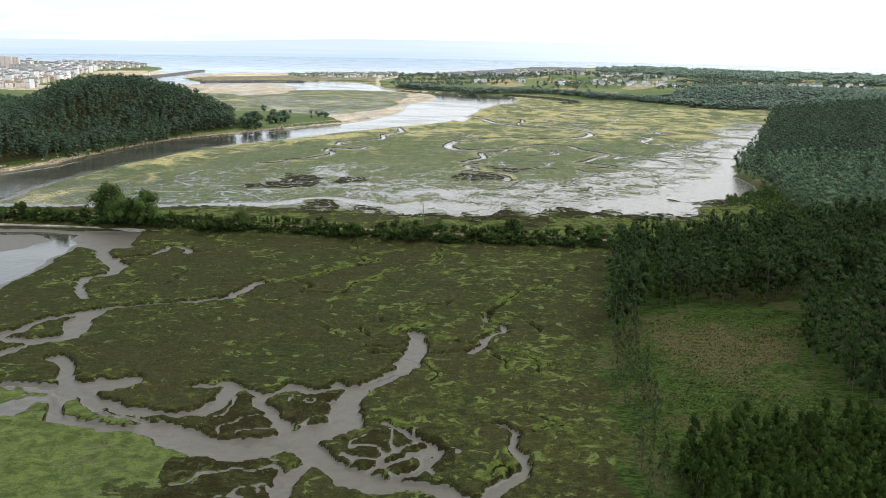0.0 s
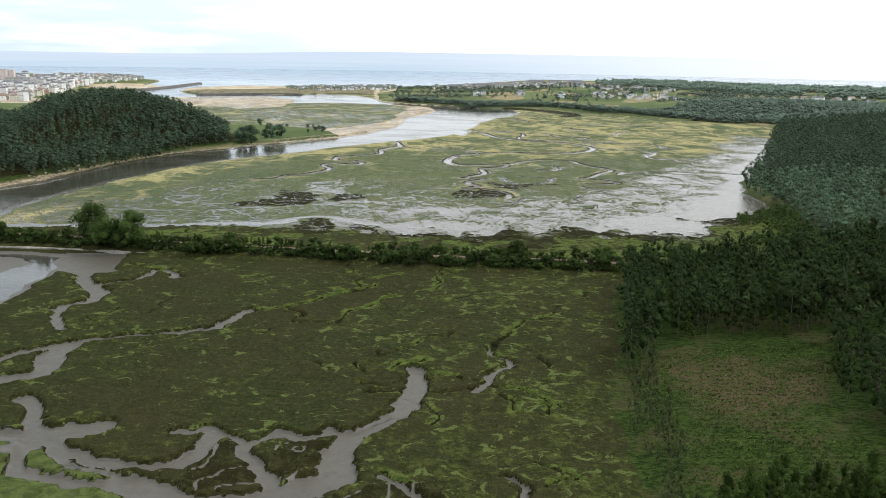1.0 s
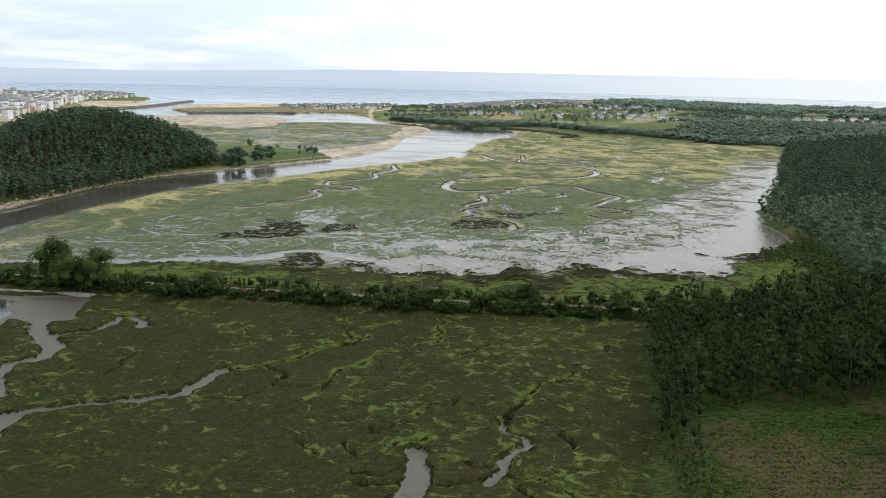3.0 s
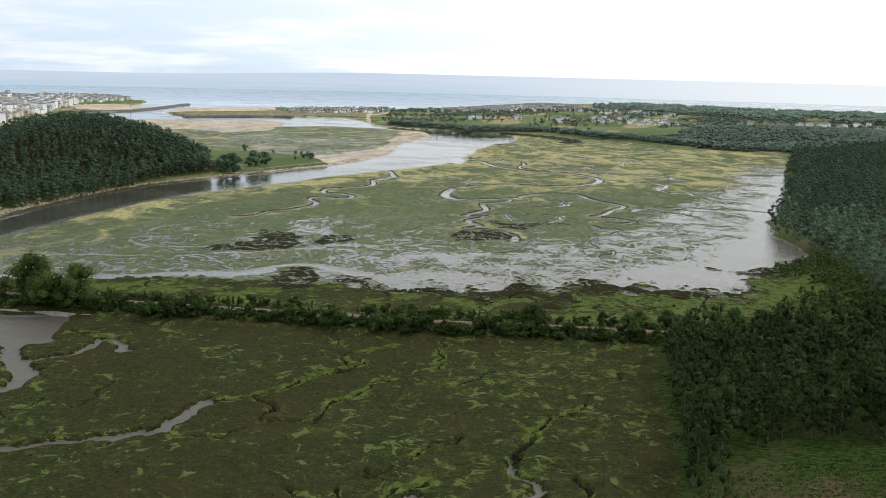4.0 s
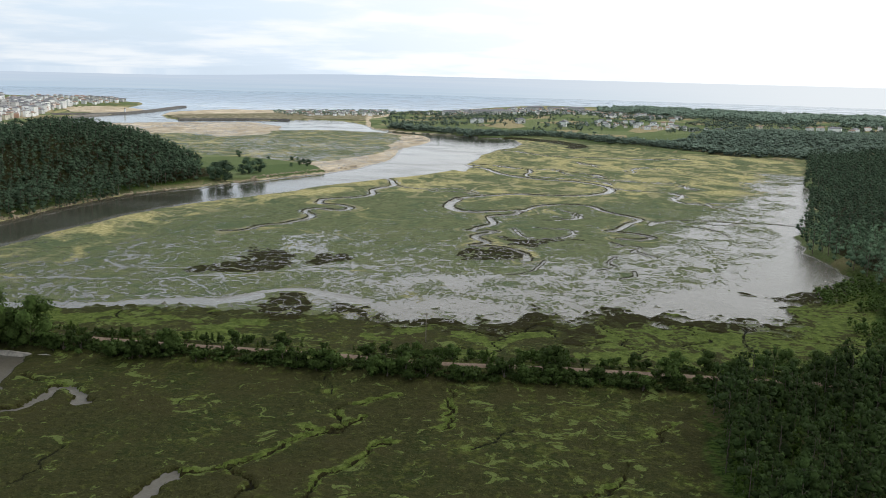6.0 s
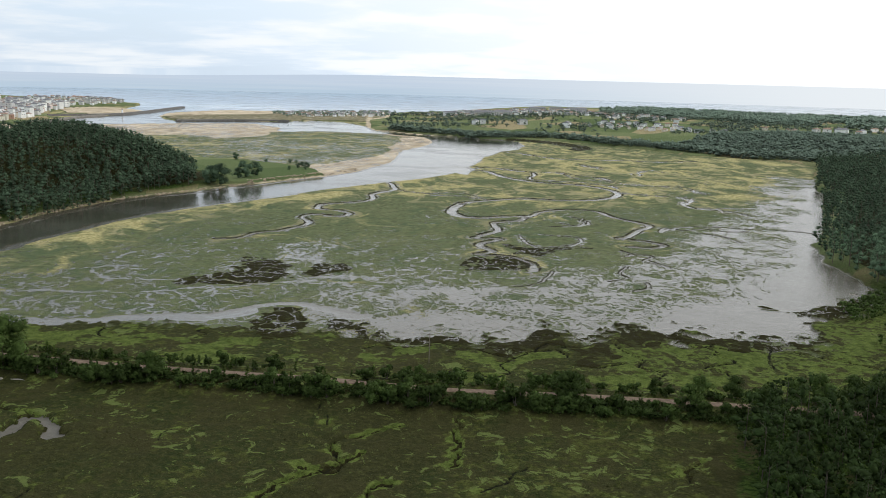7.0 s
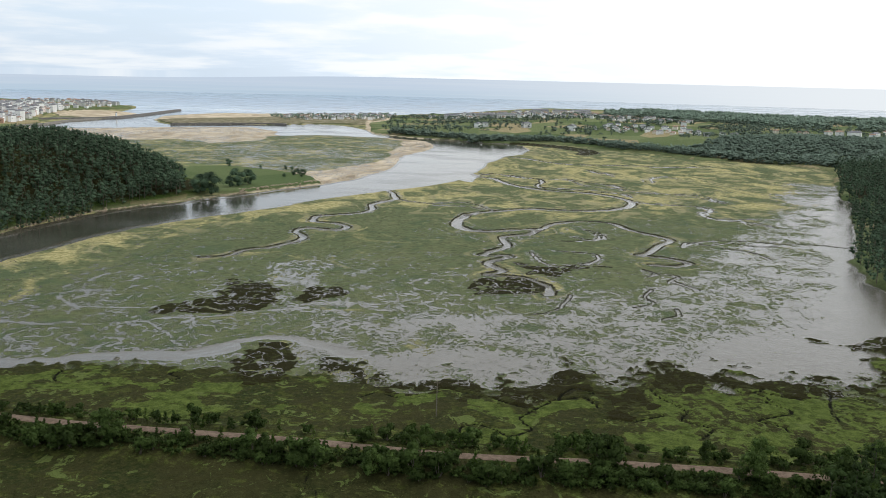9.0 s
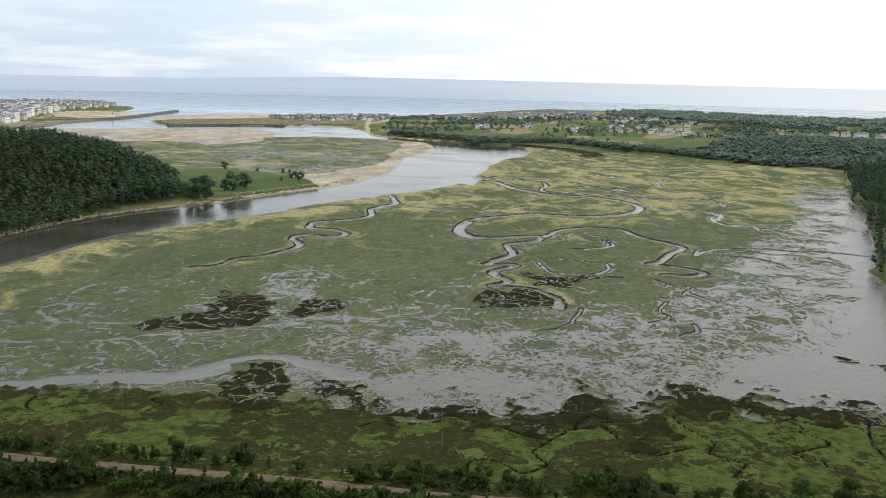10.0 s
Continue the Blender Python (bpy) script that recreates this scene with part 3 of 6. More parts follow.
creek(CREEKS, 1.2, 0.8, [(-18, 177), (-11, 183), (-5, 190), (0, 192), (-5, 198), (-11, 206)])
creek(CREEKS, 1.2, 0.8, [(-9, 176), (-4, 182), (0, 191)])
creek(CREEKS, 2.6, 1, [(10, 160), (13, 169), (15, 173), (18, 178)])
creek(CREEKS, 1.3, 1.1, [(18, 178), (20, 188), (18, 193), (20, 200), (17, 206)])
creek(CREEKS, 0.4, 1.1, [(17, 177), (13, 183), (11, 178)])
creek(CREEKS, 3.6, 0.9, [(-160, 416), (-148, 391), (-146, 374), (-136, 360), (-129, 348)])
creek(CREEKS, 2.2, 0.9, [(-129, 348), (-132, 338), (-139, 333), (-135, 319), (-128, 306)])
creek(CREEKS, 1.7, 0.9, [(-109, 379), (-115, 387), (-121, 393), (-122, 383), (-126, 373), (-138, 366)])
creek(CREEKS, 0.4, 1.1, [(-137, 403), (-130, 398), (-125, 397), (-115, 387)])
creek(CREEKS, 2.4, 1, [(-70, 331), (-73, 325), (-75, 315), (-79, 309), (-91, 305), (-102, 301), (-112, 297), (-119, 292)])
creek(CREEKS, 3.4, 0.9, [(-119, 292), (-119, 278), (-117, 265), (-125, 262), (-138, 261), (-160, 255)])
creek(CREEKS, 2.4, 0.9, [(-122, 291), (-132, 276), (-140, 265), (-160, 262)])
creek(CREEKS, 2.2, 0.9, [(-117, 265), (-123, 259), (-131, 247), (-150, 238)])
creek(CREEKS, 0.4, 1.1, [(-70, 331), (-61, 333), (-57, 335), (-48, 346), (-40, 357), (-32, 362), (-34, 370), (-32, 380), (-18, 390)])
creek(CREEKS, 0.4, 1.1, [(-57, 335), (-50, 328), (-51, 319), (-46, 318), (-37, 319), (-35, 323)])
creek(CREEKS, 2, 0.9, [(-27, 230), (-35, 226), (-40, 227), (-45, 220), (-46, 217), (-42, 208), (-38, 202), (-34, 195)])
creek(CREEKS, 1.6, 0.8, [(-45, 220), (-51, 224), (-57, 227), (-63, 224)])
creek(CREEKS, 3, 0.9, [(-111, 246), (-105, 236), (-100, 226), (-95, 219)])
creek(CREEKS, 4.2, 0.8, [(-97, 222), (-91, 225), (-86, 230)])
creek(CREEKS, 2.4, 0.8, [(-93, 218), (-80, 212), (-71, 208), (-60, 209), (-56, 214), (-55, 224)])
creek(CREEKS, 1.4, 0.8, [(-66, 198), (-74, 204), (-84, 209), (-95, 218)])
creek(CREEKS, 1.5, 1, [(10, 257), (12, 263), (14, 271)])
creek(CREEKS, 1.05, 1.1, [(14, 271), (19, 276), (23, 279), (22, 283), (16, 288), (14, 293)])
creek(CREEKS, 0.4, 1.1, [(14, 293), (18, 300), (24, 308), (23, 313), (29, 325), (35, 327), (39, 333), (42, 342)])
creek(CREEKS, 0.4, 1.1, [(12, 261), (22, 258), (28, 253), (32, 246)])
creek(CREEKS, 0.4, 1.1, [(-5, 257), (4, 257), (11, 261)])
creek(CREEKS, 0.4, 1.1, [(-22, 262), (-15, 259), (-9, 266)])
creek(CREEKS, 0.4, 1.1, [(-20, 255), (-13, 254), (-8, 257)])
creek(CREEKS, 0.4, 1.1, [(-6, 271), (3, 269), (11, 264)])
creek(CREEKS, 0.38, 1.1, [(-38, 318), (-36, 324), (-34, 334), (-29, 337), (-25, 343), (-22, 354), (-17.5, 354.5)])
creek(CREEKS, 0.38, 1.1, [(-21, 289.5), (-19, 284), (-17, 284.5), (-15, 290), (-12, 293.5)])
creek(CREEKS, 0.38, 1.1, [(-15.5, 272), (-12, 277.5), (-7.5, 279.5), (-5.5, 283)])
creek(CREEKS, 0.38, 1.1, [(-8.5, 296.5), (-6.5, 302), (-1.5, 305.5), (2.5, 306), (5.5, 311)])
creek(CREEKS, 0.38, 1.1, [(30.5, 288), (31.5, 283), (32, 277)])
creek(CREEKS, 0.38, 1.1, [(17, 253), (19.5, 249), (21, 243.5)])
creek(CREEKS, 0.38, 1.1, [(28, 249.5), (29, 246), (29.5, 239.5)])
creek(CREEKS, 0.38, 1.1, [(-37.5, 277.5), (-35.5, 275), (-33.5, 271)])
creek(CREEKS, 0.38, 1.1, [(-27, 276.5), (-25, 273.5), (-23, 270.5)])
creek(CREEKS, 0.38, 1.1, [(-51, 323), (-50, 328), (-53, 332.5)])
creek(CREEKS, 0.38, 1.1, [(25.5, 201.5), (28.5, 204), (32.5, 205.5), (30.5, 208.5), (27.5, 210.5), (24.5, 213)])
creek(CREEKS, 0.38, 1.1, [(54, 238), (52, 236), (52, 231), (53, 227)])
creek(CREEKS, 0.38, 1.1, [(54.5, 358), (57.5, 367.5), (63, 372)])
creek(CREEKS, 0.38, 1.1, [(-43, 362), (-37, 360.5), (-31.5, 366), (-27, 371.5)])
creek(CREEKS, 0.38, 1.1, [(-4, 363), (-1.5, 373), (-0.5, 384), (-1.5, 394.5)])
# creeks of the tidal flat
FLAT_CREEKS = []
creek(FLAT_CREEKS, 2.5, 0.8, [(2, 1106), (40, 1099), (58, 1043), (85, 1007), (127, 988), (146, 963), (149, 924), (127, 891), (95, 880), (62, 884), (31, 868), (11, 846)])
creek(FLAT_CREEKS, 3.5, 0.8, [(11, 846), (2, 813), (6, 785), (22, 775), (44, 784), (56, 780)])
creek(FLAT_CREEKS, 1.9, 0.8, [(56, 780), (67, 809), (91, 826), (113, 822), (119, 796), (130, 777), (139, 759), (126, 736), (113, 713), (106, 705), (120, 699), (129, 685), (120, 675), (108, 676)])
creek(FLAT_CREEKS, 1.9, 0.8, [(56, 780), (49, 767), (31, 755), (31, 728), (24, 711), (14, 695), (30, 694), (16, 673), (23, 654), (14, 642), (31, 641), (43, 622), (41, 604)])
creek(FLAT_CREEKS, 0.78, 0.7, [(93, 793), (98, 769), (89, 753), (68, 750)])
creek(FLAT_CREEKS, 0.85, 0.7, [(43, 710), (47, 684), (54, 671), (66, 675), (79, 687), (81, 708), (60, 715)])
creek(FLAT_CREEKS, 1.9, 0.8, [(-66, 1000), (-52, 963), (-47, 924), (-62, 890), (-62, 856), (-74, 839), (-96, 823), (-97, 802), (-81, 795), (-71, 782), (-76, 767), (-96, 772), (-101, 759), (-94, 739), (-98, 721), (-108, 704), (-120, 695), (-126, 676), (-138, 671)])
creek(FLAT_CREEKS, 0.78, 0.6, [(-47, 924), (-20, 905), (12, 915), (32, 870)])
creek(FLAT_CREEKS, 1.3, 0.8, [(20, 1148), (48, 1137), (85, 1099), (92, 1077), (83, 1044), (87, 1020), (112, 1016), (129, 1000), (162, 991)])
creek(FLAT_CREEKS, 0.9, 0.7, [(88, 1100), (118, 1096), (132, 1049), (156, 1033), (176, 1008), (199, 1001), (217, 1000), (230, 988), (227, 953), (236, 944)])
creek(FLAT_CREEKS, 0.85, 0.7, [(144, 973), (152, 944), (181, 929), (205, 921), (209, 903), (193, 887), (195, 858), (208, 847), (226, 840)])
creek(FLAT_CREEKS, 1.0, 0.7, [(-15, 895), (11, 893), (24, 876)])
creek(FLAT_CREEKS, 1.0, 0.7, [(161, 1185), (164, 1170), (170, 1163), (176, 1143)])
creek(FLAT_CREEKS, 1.1, 0.7, [(200, 1116), (199, 1098), (206, 1092), (210, 1124), (226, 1149), (234, 1150), (240, 1131)])
creek(FLAT_CREEKS, 2.6, 0.6, [(70, 1366), (96, 1339), (114, 1306), (137, 1276), (175, 1265), (203, 1272), (260, 1262), (321, 1283)])
creek(FLAT_CREEKS, 0.8, 0.7, [(142, 738), (148, 747), (159, 756), (171, 761), (189, 761), (205, 758), (222, 756), (248, 745)])
creek(FLAT_CREEKS, 0.8, 0.7, [(165, 735), (172, 731), (179, 721), (181, 713), (182, 701)])
creek(FLAT_CREEKS, 0.8, 0.7, [(192, 862), (201, 853), (219, 856), (245, 859)])
creek(FLAT_CREEKS, 0.8, 0.7, [(212, 842), (214, 831), (225, 828), (230, 821)])
creek(FLAT_CREEKS, 0.8, 0.7, [(103, 656), (111, 653), (115, 649), (109, 641), (112, 633), (116, 626), (116, 620)])
creek(FLAT_CREEKS, 1.6, 0.7, [(27, 1120), (48, 1135), (58, 1122), (74, 1105), (90, 1093)])
creek(FLAT_CREEKS, 0.7, 0.7, [(140, 736), (148, 752), (160, 744), (176, 753), (190, 742), (204, 748)])
creek(FLAT_CREEKS, 1.1, 0.7, [(153, 936), (168, 932), (187, 928), (201, 920), (206, 898), (193, 881), (193, 869), (197, 858), (211, 855), (216, 844), (228, 830)])
creek(FLAT_CREEKS, 1.2, 0.7, [(83, 1031), (104, 1022), (134, 1015), (151, 993), (158, 974)])
creek(FLAT_CREEKS, 1.3, 0.7, [(120, 1102), (134, 1080), (153, 1059), (163, 1038), (159, 1060)])
creek(FLAT_CREEKS, 1.0, 0.7, [(160, 1024), (177, 1014), (200, 1002), (216, 985), (224, 974), (233, 954)])
creek(FLAT_CREEKS, 0.7, 0.7, [(86, 795), (92, 784), (94, 764), (87, 755), (77, 762)])
creek(FLAT_CREEKS, 0.55, 0.7, [(100, 667), (105, 657), (100, 650), (110, 656), (115, 649), (106, 637), (113, 628), (116, 622)])
creek(FLAT_CREEKS, 0.5, 0.7, [(94, 622), (87, 604), (88, 592), (79, 583)])
creek(FLAT_CREEKS, 0.55, 0.7, [(96, 583), (94, 572), (86, 564)])
creek(FLAT_CREEKS, 0.55, 0.7, [(52, 604), (45, 583), (37, 572), (30, 569)])
creek(FLAT_CREEKS, 1.3, 0.7, [(159, 1198), (164, 1174), (179, 1166), (169, 1181)])
# shallow runnels of wet mud on the flat
RUNNELS = []
creek(RUNNELS, 0.44, 0.6, [(-141, 674), (-137, 670), (-129, 678), (-122, 686), (-120, 699)])
creek(RUNNELS, 0.61, 0.4, [(-180, 579), (-170, 569), (-161, 564), (-141, 563), (-133, 565)])
creek(RUNNELS, 0.39, 0.5, [(-178, 586), (-177, 591), (-171, 593), (-168, 589)])
creek(RUNNELS, 0.33, 0.4, [(-176, 611), (-176, 620), (-174, 628), (-167, 635), (-158, 642)])
creek(RUNNELS, 0.44, 0.4, [(-176, 544), (-176, 552), (-176, 557), (-162, 561)])
creek(RUNNELS, 0.55, 0.4, [(-205, 536), (-173, 538), (-153, 539), (-133, 542), (-126, 547), (-108, 551), (-91, 563), (-76, 566), (-67, 567)])
creek(RUNNELS, 0.5, 0.4, [(-132, 544), (-123, 537), (-115, 530), (-110, 518), (-105, 513)])
creek(RUNNELS, 0.39, 0.5, [(-123, 577), (-116, 569), (-108, 566), (-96, 562), (-80, 562)])
creek(RUNNELS, 5.2, 0.4, [(-265, 482), (-190, 486), (-150, 490), (-135, 495), (-118, 499), (-101, 503), (-89, 512)])
creek(RUNNELS, 3.2, 0.4, [(-101, 505), (-89, 516), (-76, 524), (-66, 524), (-53, 518), (-38, 508)])
# thin creeks of the strip beyond the railway line
STRIP_CREEKS = []
creek(STRIP_CREEKS, 0.36, 1.0, [(28, 464), (23, 459), (18, 452), (15, 448), (16, 444), (18, 440), (16, 437), (11, 434), (8, 437), (3, 441), (0, 441), (-3, 438), (-3, 433)])
creek(STRIP_CREEKS, 0.36, 1.0, [(28, 464), (30, 469), (35, 474), (39, 472), (41, 469), (36, 469)])
creek(STRIP_CREEKS, 0.36, 1.0, [(28, 464), (36, 466), (39, 463), (40, 457)])
creek(STRIP_CREEKS, 0.36, 1.0, [(60, 476), (61, 467), (64, 462), (67, 455), (63, 449), (64, 446), (69, 443), (70, 440), (65, 434)])
creek(STRIP_CREEKS, 0.32, 1.0, [(88, 478), (89, 473), (94, 475), (97, 478)])
creek(STRIP_CREEKS, 0.36, 1.0, [(93, 473), (96, 469), (94, 465), (99, 460), (98, 456), (92, 453), (86, 449), (92, 445), (93, 441)])
creek(STRIP_CREEKS, 0.32, 1.0, [(95, 475), (101, 471), (107, 468)])
creek(STRIP_CREEKS, 0.32, 1.0, [(-11, 469), (-7, 471), (1, 467), (9, 462), (12, 459), (18, 456)])
creek(STRIP_CREEKS, 0.34, 0.9, [(40, 449), (48, 447), (58, 451)])
creek(STRIP_CREEKS, 0.34, 0.9, [(119, 478), (115, 466), (112, 457), (111, 450)])
creek(STRIP_CREEKS, 0.4, 1.0, [(-98, 470), (-95, 476), (-99, 480), (-94, 484)])
creek(STRIP_CREEKS, 0.4, 1.0, [(-132, 470), (-136, 477), (-133, 484)])
creek(STRIP_CREEKS, 0.4, 1.0, [(-34, 462), (-28, 466), (-22, 462)])
creek(STRIP_CREEKS, 0.4, 1.0, [(124, 470), (136, 462), (150, 452)])
SMALL = []


def small_creeks():
    """Short meandering rills that drain the near marsh."""
    rng = np.random.default_rng(5)
    for _ in range(10):
        x, y = rng.uniform(-120, 50), rng.uniform(232, 398)
        a, pts = rng.uniform(0, 6.28), []
        for _ in range(rng.integers(4, 9)):
            pts.append((x, y))
            a += rng.normal(0, 0.75)
            st = rng.uniform(2.0, 4.5)
            x, y = x + st * math.cos(a), y + st * math.sin(a)
        creek(SMALL, 0.15, 0.7, pts)


small_creeks()


def terrain(x, y):
    """Height and ground cover at the points (x, y)."""
    x, y = np.asarray(x, float), np.asarray(y, float)
    w1, w2 = fbm(x, y, 14, 3) - 0.5, fbm(x, y, 14, 8) - 0.5
    v1, v2 = fbm(x, y, 70, 13) - 0.5, fbm(x, y, 70, 18) - 0.5
    order = np.argsort(y, kind="stable")
    srt = (order, y[order])
    n11, n3, n12, n9, n20 = fbm(x, y, 11, 61, 2), fbm(x, y, 3, 63, 2), fbm(x, y, 12, 67), fbm(x, y, 9, 71), fbm(x, y, 20, 73, 2)
    halo12, halo9 = sstep(n12, 0.33, 0.55), sstep(n9, 0.42, 0.62)
    nearness = sstep(y, 900, 500)
    wx, wy = x + w1 * (4 + 5 * nearness) + v1 * 10 * sstep(y, 500, 1200), y + w2 * (4 + 5 * nearness) + v2 * 25 * sstep(y, 500, 1200)
    cov = {k: np.zeros(x.shape) for k in ("mud", "algae", "sand", "wet", "yellow", "land", "flat", "rush", "field")}
    cov["rill_shade"], cov["creek"] = np.full(x.shape, 9.0), np.full(x.shape, 9.0)   # distances to the nearest dark rill and flat creek
    z = (fbm(x, y, 9, 21) - 0.5) * 0.45 + (fbm(x, y, 2.2, 25, 2) - 0.5) * 0.32
    z = z + (fbm(x, y, 5, 27, 3) - 0.5) * 0.7 * sstep(y, 430, 410)
    # tidal flat beyond the strip
    edge = np.interp(x, EDGE_X, EDGE_Y)
    fringe = (fbm(x, y, 7, 31) - 0.5) * 18 + (fbm(x, y, 2.4, 35, 2) - 0.5) * 10
    fringe = fringe * (1 + 0.5 * sstep(x, -40, 20))
    past = y - edge + fringe
    cov["flat"] = sstep(past, -0.8, 0.8)
    z = z * (1 - 0.75 * cov["flat"]) + 0.4 - 0.8 * cov["flat"]
    rim = sstep(past, -9 - 12 * sstep(x, -45, -10), -2) * (1 - cov["flat"])
    cov["rush"] = 0.8 * rim * sstep(fbm(x, y, 15, 39), 0.32, 0.50) * (0.4 + 0.6 * sstep(x, -45, -25))
    z = z + 0.2 * rim
    off = sstep(past, 22, 4) * cov["flat"] * sstep(x, -60, -35) * sstep(fbm(x, y, 6, 113, 3), 0.56, 0.63)
    cov["rush"] = np.maximum(cov["rush"], off)
    z = z + 0.3 * off
    inlet = rim * sstep(fbm(x, y, 6, 119, 3), 0.53, 0.60) * sstep(x, -45, -20) * sstep(past, -14, -5)
    cov["rush"] = cov["rush"] * (1 - inlet)
    cov["flat"] = np.maximum(cov["flat"], inlet)
    z = z - 0.7 * inlet
    d = np.maximum(y - edge, 0)
    wet = 0.30 * sstep(y, 700, 560) + 0.16 * sstep(y, 900, 640) + 0.15 * sstep(y, 1300, 1000) * sstep(fbm(x, y, 80, 45), 0.42, 0.62) * sstep(y, 640, 800)
    wet = wet - 0.20 * sstep(fbm(x, y, 42, 43), 0.48, 0.66) * sstep(d, 20, 50)
    ragged = (fbm(x, y, 30, 41, 3) - 0.5) * 40
    for area, much, soft in ((FLECKED, 0.64, 22), (WEST_MUD, 0.66, 14)):
        wet = np.maximum(wet, much * sstep(area_distance(x, y, area) + ragged, soft, -soft) + 0.12 * (fbm(x, y, 25, 44, 2) - 0.5))
    bay = area_distance(x, y, BAY_MUD) + 0.7 * ragged
    wet = np.maximum(wet, 0.56 + (0.21 + 0.20 * sstep(x, 70, 150)) * sstep(bay, 10, -24) - 9 * (bay > 10))
    cov["wet"] = np.clip(wet, 0, 1)
    # river, pond, sea
    riv = area_distance(wx, wy, RIVER)
    pond = area_distance(wx, wy, POND)
    bar = area_distance(wx, wy, POND_BAR)
    cov["yellow"] = np.maximum(sstep(riv, 75, 15), 0.85 * sstep(y, 740, 960)) * sstep(y, 380, 470)
    cov["yellow"] = cov["yellow"] * sstep(wet, 0.75, 0.4)
    lowbank = sstep(riv, 15, 7) * cov["flat"] * (0.55 + 0.45 * sstep(fbm(x, y, 60, 47), 0.3, 0.6))
    cov["sand"] = np.maximum(cov["sand"], 0.48 * lowbank)
    cov["mud"] = np.maximum(cov["mud"], 0.8 * sstep(riv, 7, 3) * cov["flat"])
    # dark rush islands
    isle_rag = (fbm(x, y, 7, 57) - 0.5) * 15
    isle_cut = sstep(np.abs(fbm(x, y, 14, 59, 3) - 0.5), 0.006, 0.028)
    for isle in RUSH_ISLES:
        s = area_distance(wx, wy, isle) + isle_rag
        k = sstep(s, 0.8, -0.8) * isle_cut
        cov["rush"] = np.maximum(cov["rush"], k)
        z = z + 0.35 * k
    # rush islands between the near creeks, cut by fine mud rills
    rills = sstep(np.abs(fbm(x, y, 7, 111, 2) - 0.5), 0.02, 0.05)
    for isle in (NEAR_A, NEAR_B, NEAR_C, NEAR_D):
        k = sstep(area_distance(wx, wy, isle) + 0.25 * isle_rag, 0.5, -0.5)
        cov["rush"] = np.maximum(cov["rush"], 0.62 * k * rills)
        cov["mud"] = np.maximum(cov["mud"], k * (1 - rills))
        z = z - 0.3 * k * (1 - rills)
    # near marsh lawns
    lawn = sstep(area_distance(wx, wy, LAWN) + (n9 - 0.5) * 26, 4, -4)
    cov["mud"] = np.maximum(cov["mud"], 0.62 * sstep(area_distance(wx, wy, LAWN), 10, 2) * sstep(fbm(x, y, 16, 54, 5), 0.56, 0.68))
    cov["flat"] = np.maximum(cov["flat"], 0.20 * lawn)
    cov["algae"] = 1.15 * lawn
    cov["wet"] = np.where(lawn > 0.02, 0.10 + 0.35 * sstep(fbm(x, y, 24, 53), 0.55, 0.7), cov["wet"])
    south = sstep(y, 330, 200) * sstep(x, -30, 10) * 0.55
    south = np.maximum(south, 0.42 * sstep(x, -25, 20) * sstep(y, 405, 385) * (0.5 + 0.5 * halo12))
    cov["algae"] = np.maximum(cov["algae"], south * (1 - cov["flat"]))
    strip = (1 - cov["flat"]) * sstep(y, 425, 440)
    cov["algae"] = np.maximum(cov["algae"], strip * (0.30 + 0.70 * sstep(fbm(x, y * 1.6, 15, 51), 0.48, 0.60) * sstep(past, -3, -10)))
    cov["algae"] = np.maximum(cov["algae"], 0.62 * sstep(x, 22, 52) * sstep(y, 240, 300) * sstep(y, 410, 396) * halo12 * (1 - cov["flat"]))
    known = sstep(x, -30, -15) * sstep(x, 140, 120) * strip
    cov["algae"] = cov["algae"] * (1 - 0.5 * known)
    rag = (n9 - 0.5) * 7
    i = np.where((y > 415) & (y < 575) & (x > -40) & (x < 215))[0]
    for lawn in LAWNS:
        cov["algae"][i] = np.maximum(cov["algae"][i], sstep(area_distance(x[i], y[i], lawn) + rag[i], 1.6, -0.6))
    for isle in FRINGE_ISLES:
        k = sstep(area_distance(wx[i], wy[i], isle) + 1.4 * rag[i], 0.8, -0.8) * sstep(np.abs(n11[i] - 0.5), 0.01, 0.05)
        cov["rush"][i] = np.maximum(cov["rush"][i], k)
        z[i] = z[i] + 0.3 * k * cov["flat"][i]
    cov["algae"] = np.maximum(cov["algae"], 0.8 * sstep(x, 30, 60) * sstep(y, 385, 396) * (1 - cov["flat"]))
    # creeks
    cx, cy = wx * 0.75 + x * 0.25 + (fbm(x, y, 3.2, 101, 3) - 0.5) * 3.4, wy * 0.75 + y * 0.25 + (fbm(x, y, 3.2, 105, 3) - 0.5) * 3.4
    for hw, dep, pts in CREEKS:
        dist = line_distance(cx, cy, smooth_line(pts), hw + 14, *srt)
        i = np.where(dist < hw + 13)[0]
        e = dist[i] - hw * (0.8 + 0.5 * n11[i])
        k = sstep(e, 0.55, -0.45)
        z[i] = np.minimum(z[i], z[i] * (1 - k) + k * (-0.78 * dep + 0.1 * (n3[i] - 0.5)))
        if hw > 1.0:
            cov["mud"][i] = np.maximum(cov["mud"][i], sstep(e, 0.1, -0.5))
        else:
            cov["rill_shade"][i] = np.minimum(cov["rill_shade"][i], e + 0.35 + 3 * cov["mud"][i])
        cov["rush"][i] = np.maximum(cov["rush"][i], 0.9 * (sstep(e, 0.9, 0.2) * sstep(e, -0.3, 0.2) if hw > 1.0 else sstep(e, 0.5, 0.0)))
        z[i] += 0.12 * sstep(e, 0.3, 1.2) * sstep(e, 4, 1.4) * (1 - cov["mud"][i])
